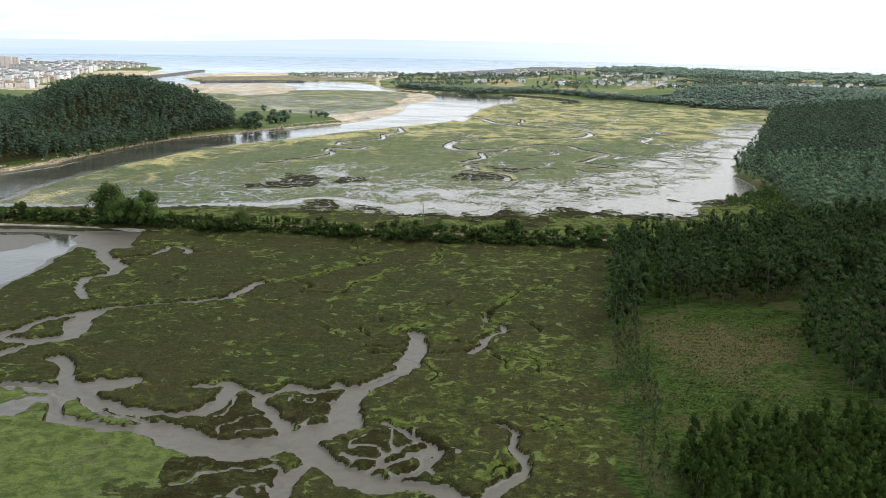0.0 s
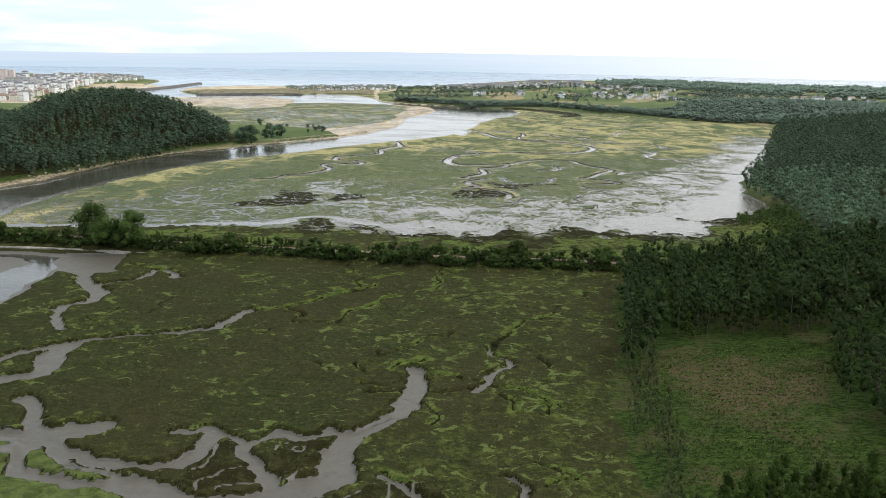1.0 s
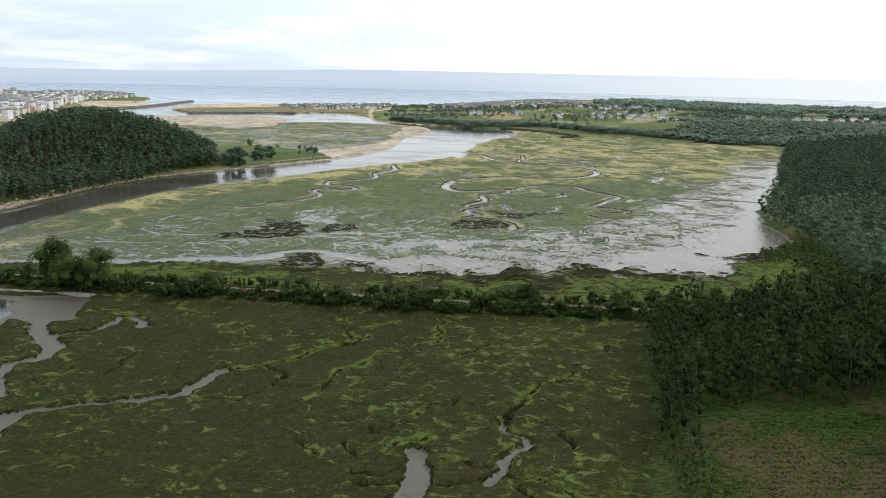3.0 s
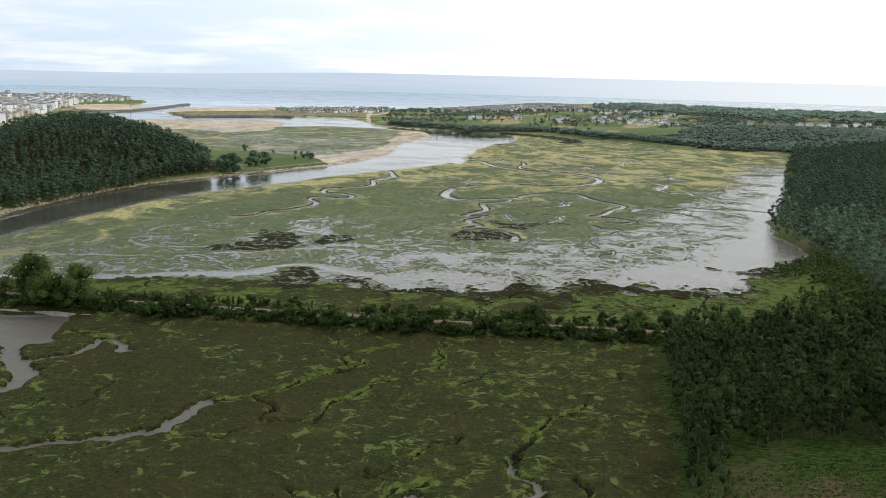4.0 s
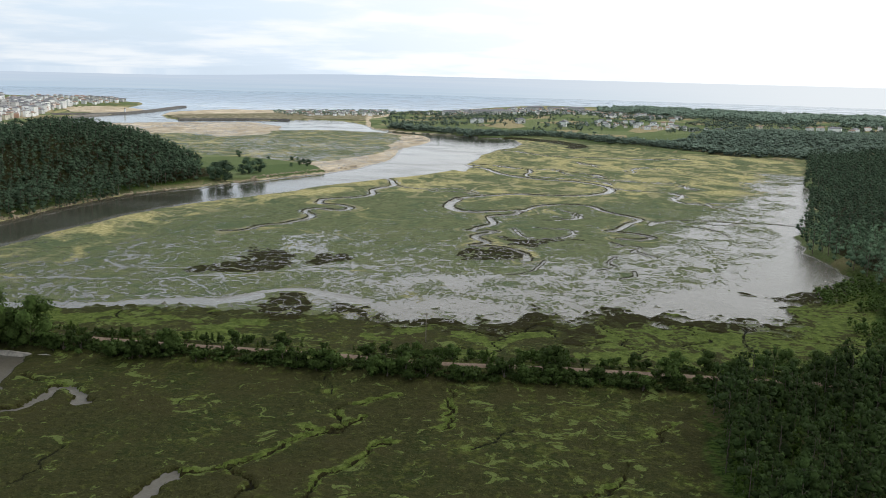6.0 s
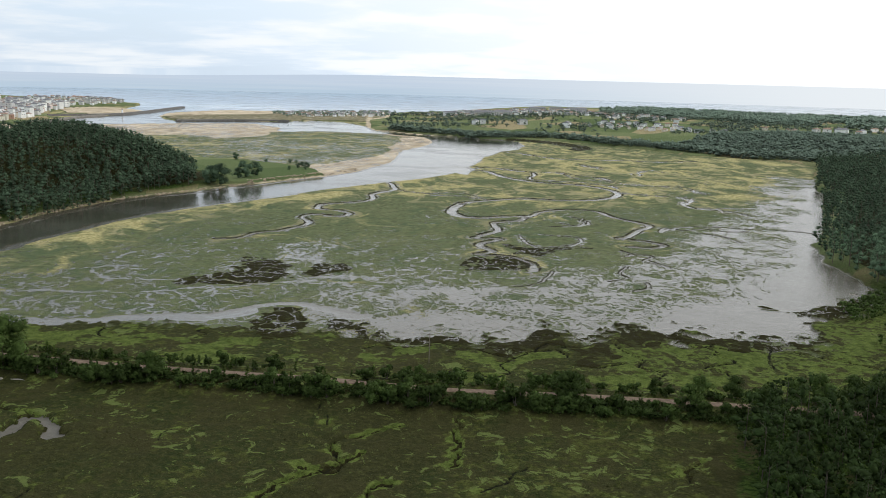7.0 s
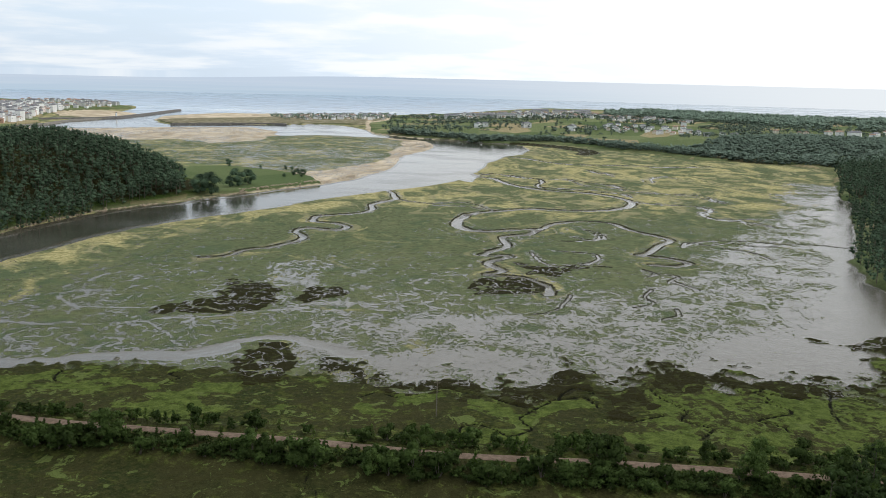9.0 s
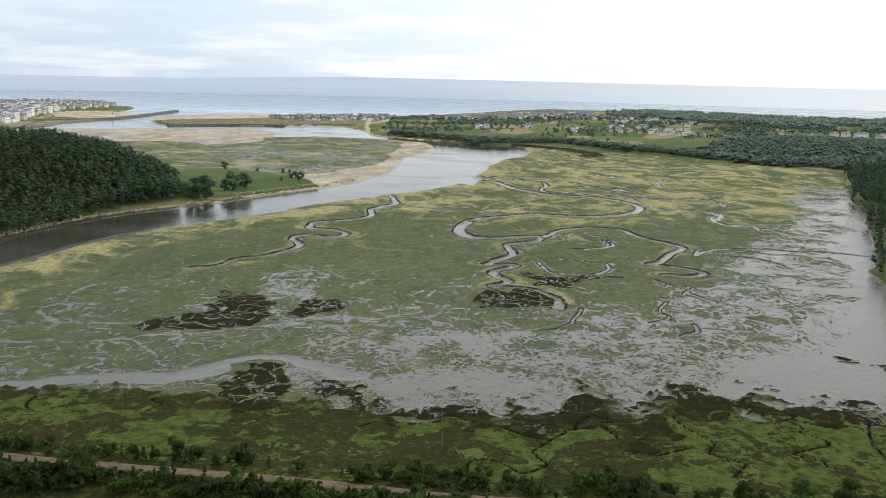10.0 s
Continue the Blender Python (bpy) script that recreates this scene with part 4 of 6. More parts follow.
        cov["algae"][i] = np.maximum(cov["algae"][i], (0.95 * sstep(e, 3.6, 0.8) if hw < 1.5 else 0.4 * sstep(e, 6.5, 1.5)) * halo12[i])
    for hw, dep, pts in STRIP_CREEKS + SMALL:
        dist = line_distance(x + w1 * 3, y + w2 * 3, smooth_line(pts), hw + 9, *srt)
        i = np.where(dist < hw + 8)[0]
        e = dist[i] - hw
        z[i] -= dep * sstep(e, 0.4, -0.4)
        cov["rill_shade"][i] = np.minimum(cov["rill_shade"][i], e)
        cov["algae"][i] = np.maximum(cov["algae"][i], 0.75 * sstep(e, 5.5, 1.0) * halo9[i])
    for hw, dep, pts in FLAT_CREEKS:
        dist = line_distance(x + w1 * 4, y + w2 * 6, smooth_line(pts), hw + 22, *srt)
        i = np.where(dist < hw + 20)[0]
        e = dist[i] - hw * (0.75 + 0.6 * n20[i])
        soft = 0.6 + 1.2 * sstep(y[i], 550, 1000)
        if hw > 1.2 and pts[0][1] > 560:
            z[i] += 0.55 * sstep(e, 13, 3) * cov["flat"][i]
            dep = dep + 0.55
            cov["yellow"][i] = np.maximum(cov["yellow"][i], 0.5 * sstep(e, 14, 4))
        z[i] -= dep * 0.8 * sstep(e, soft, -soft)
        cov["creek"][i] = np.minimum(cov["creek"][i], e * (1 if hw > 1.2 else 2.2) + 9 * (1 - cov["flat"][i]))
        cov["wet"][i] = np.maximum(cov["wet"][i], 0.55 * sstep(e, 7, 0) * cov["flat"][i])
    for hw, dep, pts in RUNNELS:
        dist = line_distance(x + w1 * 9, y + w2 * 9, smooth_line(pts), hw + 8, *srt)
        i = np.where(dist < hw + 7)[0]
        cov["wet"][i] = np.maximum(cov["wet"][i], (1.05 if hw > 2 else 0.85) * sstep(dist[i] - hw * (0.5 + n20[i]), 2.0, -0.5) * cov["flat"][i])
        cov["rush"][i] *= sstep(dist[i] - hw * 0.9, -0.5, 1.0)
        z[i] -= 0.15 * sstep(dist[i] - hw, 0.8, -0.5)
    z = np.where(y < 474, np.maximum(z, -0.8 + 0.08 * (n3 - 0.5)), z)
    # mud round the pond
    pm = sstep(np.minimum(pond, area_distance(wx, wy, [(-172, 417), (-147, 423), (-138, 388), (-149, 378), (-165, 390)])), 2.5, -1.0)
    cov["mud"] = np.maximum(cov["mud"], pm)
    z = z * (1 - pm) + pm * -0.8
    k = sstep(pond, -1, -14) * sstep(bar, -1, 5)
    z = z - 1.5 * k
    # railway embankment
    bank = line_distance(x, y, smooth_line(TRACK), 40, *srt)
    top = 3.1
    slope = np.where(y < np.interp(x, [p[0] for p in TRACK], [p[1] for p in TRACK]), 0.30, 0.36)
    rise = np.clip((top + 1.2) - np.maximum(bank - 3.2, 0) * slope, 0, top + 0)
    z = np.where(rise > 0.02, np.maximum(z, rise + z * sstep(rise, 2.5, 0)), z)
    onbank = sstep(rise, 0.15, 0.8)
    for key in ("mud", "rush", "wet", "flat"):
        cov[key] = cov[key] * (1 - onbank)
    cov["algae"] = np.maximum(cov["algae"] * (1 - onbank), 0.55 * onbank)
    # land masses
    east = -area_distance(wx, wy, EAST)
    open_fields = sstep(x + 0.05 * (y - 1600), 430, 300) * sstep(y, 1500, 1600)
    swell = 0.7 + 0.6 * fbm(x, y, 420, 81)
    hills = 25 * sstep(east, 20, 620) * open_fields + (1 - open_fields) * (15 - 4 * sstep(x, 500, 900)) * sstep(east, 8, 190) * swell + 2.2 * sstep(east, -1, 5)
    hills = hills * (0.25 + 0.75 * sstep(y, 330, 620)) + 4 * sstep(x, 110, 330) * sstep(east, 0, 60) * sstep(y, 700, 500)
    west = -area_distance(wx, wy, WEST)
    hillw = 37 * sstep(west, 2, 62) * np.exp(-((x + 330) / np.where(x < -330, 66, 88)) ** 2 - ((y - 870) / 180) ** 2) + 2.5 * sstep(west, -1.5, 2) + 2 * sstep(west, 2, 60)
    town = -area_distance(wx, wy, TOWN)
    hillt = 15 * sstep(town, 20, 420) * (0.7 + 0.6 * fbm(x, y, 300, 87)) + 3.2 * sstep(town, -2, 4)
    head = sstep(y, 2420, 2560) * 5 * sstep(town, 0, 60)
    mead = -area_distance(wx, wy, MEADOW)
    wflat = -area_distance(wx, wy, WEST_FLAT)
    wgreen = -area_distance(wx, wy, WEST_GREEN)
    spit = -area_distance(wx, wy, SPIT)
    beach = -area_distance(wx, wy, BEACH)
    for dist, h, lawn in ((east, hills, 1), (west, hillw, 1), (town, hillt + head, 1), (mead, 2.3 * sstep(mead, -1, 2.5), 1), (spit, 2.6 * sstep(spit, -6, 30), 0.25), (beach, 2.2 * sstep(beach, -20, 60), 0)):
        k = sstep(dist, -2, 2)
        z = z * (1 - k) + k * np.maximum(h, z * 0 - 0.3)
        cov["land"] = np.maximum(cov["land"] * (1 - k * (1 - lawn)), k * lawn)
        for key in ("mud", "wet", "rush", "flat", "yellow"):
            cov[key] = cov[key] * (1 - k)
        cov["algae"] = cov["algae"] * (1 - k)
    k = sstep(wflat, -2, 3) * (1 - sstep(np.maximum(west, mead), -2, 2))
    z = z * (1 - k) + k * (-0.55 + 0.6 * sstep(wflat, 0, 60) + 0.3 * sstep(wgreen, -10, 20))
    cov["flat"] = np.maximum(cov["flat"], k)
    cov["wet"] = cov["wet"] * (1 - k) + k * (0.26 + 0.2 * sstep(fbm(x, y, 90, 49), 0.45, 0.65))
    cov["yellow"] = cov["yellow"] * (1 - k) + k * 0.5
    cov["sand"] = np.maximum(cov["sand"] * (1 - k), k * sstep(wgreen + 50 * (fbm(x, y, 120, 55) - 0.5), 10, -10))
    bankrock = sstep(np.maximum(west, mead), -4, -1) * sstep(np.maximum(west, mead), 3, 0) * sstep(riv, 22, 14)
    cov["sand"] = np.maximum(cov["sand"], 0.55 * bankrock)
    cov["mud"] = np.maximum(cov["mud"], 0.8 * sstep(riv, 13, 9) * sstep(np.maximum(west, mead), -1.5, -3.5) * sstep(x, -100, -140) * sstep(y, 1000, 960))
    cov["sand"] = np.maximum(cov["sand"], np.maximum(sstep(beach, -6, 10), sstep(area_distance(wx, wy, MOUTH_SAND), 10, -10) * sstep(spit, 4, -6)))
    cov["sand"] = np.maximum(cov["sand"], np.maximum(0.47 * sstep(spit, -6, 4), 0.9 * sstep(spit, -6, 4) * sstep(spit, 20, 8) * sstep(y, 2040, 2120)))
    cov["sand"] = np.maximum(cov["sand"], 0.30 * sstep(town, 0, 30) * sstep(y, 2300, 2200))
    cov["sand"] = np.maximum(cov["sand"], 0.62 * sstep(east, -16, -6) * sstep(east, 4, 0) * sstep(y, 1600, 1660) * sstep(x, 70, 10))
    shore = 0.3 * sstep(east, -9, -4) * sstep(east, 2, -2) * sstep(y, 1000, 1250)
    cov["sand"] = np.maximum(cov["sand"], 0.5 * shore)
    fd = sstep(area_distance(wx * 0.5 + x * 0.5, wy * 0.5 + y * 0.5, FIELD), 4, -3)
    cov["field"] = np.maximum(np.maximum(fd, sstep(east, -4, -2) * sstep(y, 700, 560)), sstep(west, -1, 2) * sstep(y, 1150, 1050))
    cov["yellow"] = np.maximum(cov["yellow"], fd * sstep(np.hypot(x - 89, (y - 261) * 0.9) + (n9 - 0.5) * 26, 27, 14))
    z = z + fd * (fbm(x, y * 2.2, 2.4, 91, 2) - 0.35) * 0.9
    litter = np.maximum(sstep(west, 9, 14) * sstep(mead, 0, -4) * sstep(y, 1140, 1100), sstep(east, 10, 16) * sstep(y, 560, 600) * sstep(y, 1280, 1240))
    cov["rush"] = np.maximum(cov["rush"], 0.9 * litter)
    # dark tidal inlet under the far shore, its tree reflection put into the colour
    cove = -area_distance(x + v1 * 8, y + v2 * 12, [(100, 1610), (146, 1606), (190, 1572), (214, 1505), (213, 1450), (188, 1408), (176, 1425), (188, 1470), (165, 1530), (128, 1572), (96, 1585)])
    k = sstep(cove, -6, 4)
    z = z * (1 - k) - 0.75 * k
    for key in ("wet", "mud", "sand", "land", "yellow"):
        cov[key] = cov[key] * (1 - k)
    cov["rush"] = np.maximum(cov["rush"], k)
    cov["sand"] = np.maximum(cov["sand"], 0.42 * sstep(area_distance(x, y, [(129, 1561), (168, 1440), (150, 1390), (96, 1372), (70, 1465)]), 14, -14) * (1 - k))
    # carve river and sea last
    k = sstep(riv, 5, -9)
    z = z * (1 - k) + k * -3.0
    for key in ("flat", "land", "algae", "yellow"):
        cov[key] = cov[key] * (1 - sstep(riv, 1, -2))
    cov["mud"] = np.maximum(cov["mud"] * 1.0, sstep(riv, 1, -2))
    sea = sstep(y - np.interp(x, COAST_X, COAST_Y) + v2 * 40, -25, 45)
    z = z * (1 - sea) + sea * -5.0
    cov["sand"] = np.maximum(cov["sand"], sea * 0.9)
    return z, cov


def ground_sheet():
    """One sheet, finer where the camera passes near, out to the horizon."""
    ys, y = [-420.0], -420.0
    while y < 4780:
        if y < 130:
            st = 6.0
        elif y < 452:
            st = 0.95
        else:
            st = min(0.95 + (y - 452) * 0.0045 + max(y - 1000, 0) * 0.014, 60)
        y += st
        ys.append(y)
    ys = np.array(ys)
    inner = np.linspace(-1, 1, 560)
    outer = 1 + np.cumsum(0.004 * 1.22 ** np.arange(26))
    u = np.concatenate([-outer[::-1], inner, outer])
    half = np.maximum(0.545 * ys + 38, 60)
    rows, cols = len(ys), len(u)
    x = (half[:, None] * u[None, :])
    # the outermost columns reach the same line on every row
    lim = 4700.0
    over = np.abs(u) > 1
    t = (np.abs(u) - 1) / (outer[-1] - 1)
    x[:, over] = np.sign(u[over]) * (half[:, None] + (lim - half[:, None]) * (t[over] ** 1.3)[None, :])
    yy = np.repeat(ys[:, None], cols, axis=1)
    z, cov = terrain(x.ravel(), yy.ravel())
    co = np.stack([x.ravel(), yy.ravel(), z], axis=1)
    i = (np.arange(rows - 1)[:, None] * cols + np.arange(cols - 1)[None, :]).ravel()
    quads = np.stack([i, i + 1, i + cols + 1, i + cols], axis=1)
    me = quad_mesh("ground", co, quads, GROUND, True)
    one = np.ones(len(co))
    for name, keys in (("cover_a", ("mud", "algae", "sand")), ("cover_b", ("wet", "yellow", "land")), ("cover_c", ("flat", "rush", "field"))):
        at = me.attributes.new(name, "FLOAT_COLOR", "POINT")
        last = {"cover_a": cov["rill_shade"], "cover_b": cov["creek"]}.get(name, one)
        at.data.foreach_set("color", np.stack([*(cov[k] for k in keys), last], axis=1).astype(np.float32).ravel())
    return tagged(new("ground", me), "tidal marsh and mud flats with creeks, meadows and low hills", "ground", kind="structure")


def quad_mesh(name, co, quads, mat, smooth=False, mat_index=None, mats=(), normals=None):
    """A mesh from arrays of points and of faces with equal corner counts."""
    me = bpy.data.meshes.new(name)
    quads = np.asarray(quads, np.int32)
    k = quads.shape[1]
    me.vertices.add(len(co))
    me.vertices.foreach_set("co", np.asarray(co, np.float32).ravel())
    me.loops.add(quads.size)
    me.loops.foreach_set("vertex_index", quads.ravel())
    me.polygons.add(len(quads))
    me.polygons.foreach_set("loop_start", np.arange(len(quads), dtype=np.int32) * k)
    me.polygons.foreach_set("loop_total", np.full(len(quads), k, np.int32))
    me.materials.append(mat)
    for m2 in mats:
        me.materials.append(m2)
    if mat_index is not None:
        me.polygons.foreach_set("material_index", np.asarray(mat_index, np.int32))
    me.polygons.foreach_set("use_smooth", np.full(len(quads), smooth, bool))
    me.update(calc_edges=True)
    me.validate()
    if normals is not None:
        me.normals_split_custom_set_from_vertices(np.asarray(normals, np.float32))
    return me


ground = ground_sheet()


def water_sheet():
    bm = bmesh.new()
    v = [bm.verts.new(p) for p in ((-4800, -420, WATER_LEVEL), (4800, -420, WATER_LEVEL), (4800, 4800, WATER_LEVEL), (-4800, 4800, WATER_LEVEL))]
    bm.faces.new(v)
    me = bpy.data.meshes.new("water")
    bm.to_mesh(me)
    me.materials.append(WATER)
    return tagged(new("water", me), "calm grey water of river mouth and open sea", "water", kind="structure")


water = water_sheet()


def far_sea():
    """The sea between the end of the sheet and the horizon, as a plain backdrop."""
    m = bpy.data.materials.new("far_sea")
    m.use_nodes = True
    nt = m.node_tree
    nt.nodes.clear()
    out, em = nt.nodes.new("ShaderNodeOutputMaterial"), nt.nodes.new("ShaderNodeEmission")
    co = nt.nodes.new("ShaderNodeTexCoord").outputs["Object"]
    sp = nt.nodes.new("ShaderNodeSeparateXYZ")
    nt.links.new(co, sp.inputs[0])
    # the glowing colour holds painted haze: paler upwards, whiter to the east
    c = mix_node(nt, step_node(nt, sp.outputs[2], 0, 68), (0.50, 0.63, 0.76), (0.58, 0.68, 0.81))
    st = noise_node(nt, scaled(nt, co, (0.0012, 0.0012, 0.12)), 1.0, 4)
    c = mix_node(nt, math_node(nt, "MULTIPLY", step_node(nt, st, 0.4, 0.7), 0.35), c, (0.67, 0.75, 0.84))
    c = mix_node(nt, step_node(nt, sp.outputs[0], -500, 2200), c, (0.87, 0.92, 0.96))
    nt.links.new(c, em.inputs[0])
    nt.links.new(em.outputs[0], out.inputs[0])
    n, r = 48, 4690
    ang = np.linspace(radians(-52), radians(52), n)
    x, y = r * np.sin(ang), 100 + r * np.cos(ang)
    # top edge lifted towards the east to shape a hazy horizon
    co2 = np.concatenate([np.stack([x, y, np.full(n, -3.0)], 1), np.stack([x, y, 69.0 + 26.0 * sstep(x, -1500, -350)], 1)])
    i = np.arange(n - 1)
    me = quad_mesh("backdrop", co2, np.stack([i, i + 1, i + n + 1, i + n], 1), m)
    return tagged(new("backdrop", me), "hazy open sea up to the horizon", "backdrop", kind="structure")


far_sea()


def ground_at(x, y):
    z, _ = terrain(np.array(x, float), np.array(y, float))
    return z


# ---- building things ----
def part(name, me, parent, label=""):
    ob = new(name, me)
    ob.parent = parent
    if label:
        ob["label"] = label
    return ob


def thing(name, label, category, group=""):
    return tagged(new(name), label, category, group)


def box_faces(x0, x1, y0, y1, z0, z1, first=0):
    co = [(x, y, z) for z in (z0, z1) for x, y in ((x0, y0), (x1, y0), (x1, y1), (x0, y1))]
    f = [(0, 3, 2, 1), (4, 5, 6, 7), (0, 1, 5, 4), (1, 2, 6, 5), (2, 3, 7, 6), (3, 0, 4, 7)]
    return co, [tuple(i + first for i in q) for q in f]


def boxes_mesh(name, boxes, mat):
    co, fa = [], []
    for b in boxes:
        c, f = box_faces(*b, first=len(co))
        co += c
        fa += f
    return quad_mesh(name, np.array(co), np.array(fa), mat)


def unit(v):
    return v / np.maximum(np.linalg.norm(v, axis=-1, keepdims=True), 1e-6)


def leaf_cloud(rng, clumps, n, size):
    """Small leaf sprays scattered over ellipsoid clumps (x, y, z, rx, rz). Returns points, triangles and soft normals."""
    c = np.array(clumps)
    wgt = c[:, 3] * c[:, 4]
    pick = rng.choice(len(c), n, p=wgt / wgt.sum())
    d = unit(rng.normal(size=(n, 3)))
    d[:, 2] = np.where(d[:, 2] < -0.35, -d[:, 2], d[:, 2])
    rad = rng.uniform(0.45, 1.35, n) ** 0.5
    pos = c[pick, :3] + d * rad[:, None] * np.stack([c[pick, 3], c[pick, 3], c[pick, 4]], 1)
    face = unit(d * 0.7 + np.array([0, 0, 0.3]) + rng.normal(size=(n, 3)) * 0.5)
    a = unit(np.cross(face, rng.normal(size=(n, 3))))
    b = np.cross(face, a)
    s = size * rng.uniform(0.5, 1.4, n)[:, None]
    co = np.stack([pos - a * s * 0.6 - b * s * 0.3, pos + b * s * 0.7, pos + a * s * 0.65 - b * s * 0.25], 1).reshape(-1, 3)
    nrm = np.repeat(unit(d * 0.9 + np.array([0, 0, 0.25]) + rng.normal(size=(n, 3)) * 0.18), 3, axis=0)
    i = np.arange(n) * 3
    turned = (face * nrm[::3]).sum(1) < 0
    return co, np.stack([i, np.where(turned, i + 1, i + 2), np.where(turned, i + 2, i + 1)], 1), nrm


def limb(p, q, r0, r1, sides=5):
    """A tapered limb from p to q as points, triangles and normals."""
    p, q = np.array(p, float), np.array(q, float)
    ax = (q - p) / np.linalg.norm(q - p)
    u = unit(np.cross(ax, (0.31, 0.9, 0.2)))
    v = np.cross(ax, u)
    t = np.arange(sides) / sides * 2 * math.pi
    ring = np.cos(t)[:, None] * u + np.sin(t)[:, None] * v
    co = np.concatenate([p + ring * r0, q + ring * r1])
    i = np.arange(sides)
    j = (i + 1) % sides
    tri = np.concatenate([np.stack([i, j, j + sides], 1), np.stack([i, j + sides, i + sides], 1)])
    return co, tri, np.concatenate([ring, ring])


def join(pieces):
    co, tri, nrm, k = [], [], [], 0
    for c, t, n in pieces:
        co.append(c)
        tri.append(t + k)
        nrm.append(n)
        k += len(c)
    return np.concatenate(co), np.concatenate(tri), np.concatenate(nrm)


def ball(level):
    """Directions and triangles of an octahedron (0), an icosahedron (1) or a finer ball (2)."""
    if level == 1:
        g = (1 + 5 ** 0.5) / 2
        d = np.array([(-1, g, 0), (1, g, 0), (-1, -g, 0), (1, -g, 0), (0, -1, g), (0, 1, g), (0, -1, -g), (0, 1, -g), (g, 0, -1), (g, 0, 1), (-g, 0, -1), (-g, 0, 1)], float)
        tri = np.array([(0, 11, 5), (0, 5, 1), (0, 1, 7), (0, 7, 10), (0, 10, 11), (1, 5, 9), (5, 11, 4), (11, 10, 2), (10, 7, 6), (7, 1, 8),
                        (3, 9, 4), (3, 4, 2), (3, 2, 6), (3, 6, 8), (3, 8, 9), (4, 9, 5), (2, 4, 11), (6, 2, 10), (8, 6, 7), (9, 8, 1)])
        return d / np.linalg.norm(d[0]), tri
    d = np.array([(1, 0, 0), (0, 1, 0), (-1, 0, 0), (0, -1, 0), (0, 0, 1), (0, 0, -1)], float)
    tri = np.array([(0, 1, 4), (1, 2, 4), (2, 3, 4), (3, 0, 4), (1, 0, 5), (2, 1, 5), (3, 2, 5), (0, 3, 5)])
    if level == 0:
        return d, tri
    mid, out, pts = {}, [], [tuple(p) for p in d]
    for a, b, c in tri:
        m = []
        for i, j in ((a, b), (b, c), (c, a)):
            k = (min(i, j), max(i, j))
            if k not in mid:
                v = d[i] + d[j]
                mid[k] = len(pts)
                pts.append(tuple(v / np.linalg.norm(v)))
            m.append(mid[k])
        out += [(a, m[0], m[2]), (m[0], b, m[1]), (m[2], m[1], c), tuple(m)]
    return np.array(pts), np.array(out)


def core(rng, clump, level, size=0.65):
    """The closed inner leaf mass of a clump, uneven."""
    x, y, z, rx, rz = clump
    d, tri = ball(level)
    t = rng.uniform(0, 1.5)
    d = np.stack([d[:, 0] * math.cos(t) - d[:, 1] * math.sin(t), d[:, 0] * math.sin(t) + d[:, 1] * math.cos(t), d[:, 2]], 1)
    q = d * size * rng.uniform(0.78, 1.22, (len(d), 1)) * np.array([rx, rx, rz])
    return q + np.array([x, y, z]), tri, unit(d + np.array([0, 0, 0.2]))


# kind: bare share of the trunk, reach of the crown, clumps, clump size, upright stretch
HABIT = {"eucalyptus": (0.20, 0.15, 15, 0.46, 1.25), "pine": (0.20, 0.20, 14, 0.44, 0.8), "wood": (0.06, 0.165, 13, 0.56, 1.05), "young": (0.05, 0.20, 13, 0.42, 1.0),
         "column": (0.06, 0.125, 10, 0.74, 1.2), "sapling": (0.16, 0.15, 12, 0.34, 1.3), "broad": (0.10, 0.42, 24, 0.46, 0.9)}


def tree_shape(rng, kind, h, n, size, sides=5, cores=14, level=0, fill=0.65, lift=0.0):
    """Trunk with limbs, and crown, for a tree of height h."""
    lean = rng.normal(0, 0.03 * h, 2)
    clumps, limbs = [], []
    bare, wide, count, plump, tall = HABIT[kind]
    top = np.array([lean[0], lean[1], h * (0.80 if kind == "broad" else 0.93)])
    mid = np.array([lean[0] * 0.35, lean[1] * 0.35, h * 0.5])
    r = 0.0115 * h
    limbs += [limb((0, 0, -0.6), mid, r, r * 0.65, sides), limb(mid, top, r * 0.65, r * 0.15, sides)]
    for i in range(count):
        f = bare + (1 - bare) * (i + rng.uniform(0.2, 0.8)) / count
        g = (f - bare) / (1 - bare)
        if kind == "pine":
            prof = 0.55 + 0.6 * math.sin(math.pi * min(0.95, g))
        elif kind == "column":
            prof = min(1.0, 0.6 + g) * (1 if g < 0.7 else 1 - (g - 0.7) * 1.7)
        elif kind == "young":
            prof = 1.15 - 0.95 * g
        else:
            prof = math.sin(math.pi * min(0.98, g * 0.8 + 0.18))
        reach = h * wide * prof * rng.uniform(0.35, 1.1)
        a = rng.uniform(0, 6.28)
        base = np.array([lean[0] * f, lean[1] * f, h * f * 0.95])
        tip = base + np.array([reach * math.cos(a), reach * math.sin(a), reach * rng.uniform(0.1, 0.6)])
        rr = h * wide * plump * rng.uniform(0.75, 1.25) * (0.6 + 0.5 * prof)
        clumps.append((*tip, rr, rr * tall * rng.uniform(0.8, 1.2)))
        if i % 2 == 0 and sides > 3:
            limbs.append(limb(base - np.array([0, 0, reach * 0.4]), tip, r * 0.3, r * 0.08, 3))
    clumps.append((*top, h * wide * 0.3, h * wide * 0.7))
    inner = [core(rng, c, level, fill) for c in clumps[::max(1, -(-len(clumps) // cores))]] if cores else []
    crown = join([leaf_cloud(rng, clumps, n, size), *inner])
    return join(limbs), (crown[0], crown[1], unit(crown[2] + np.array([0, 0, lift])))


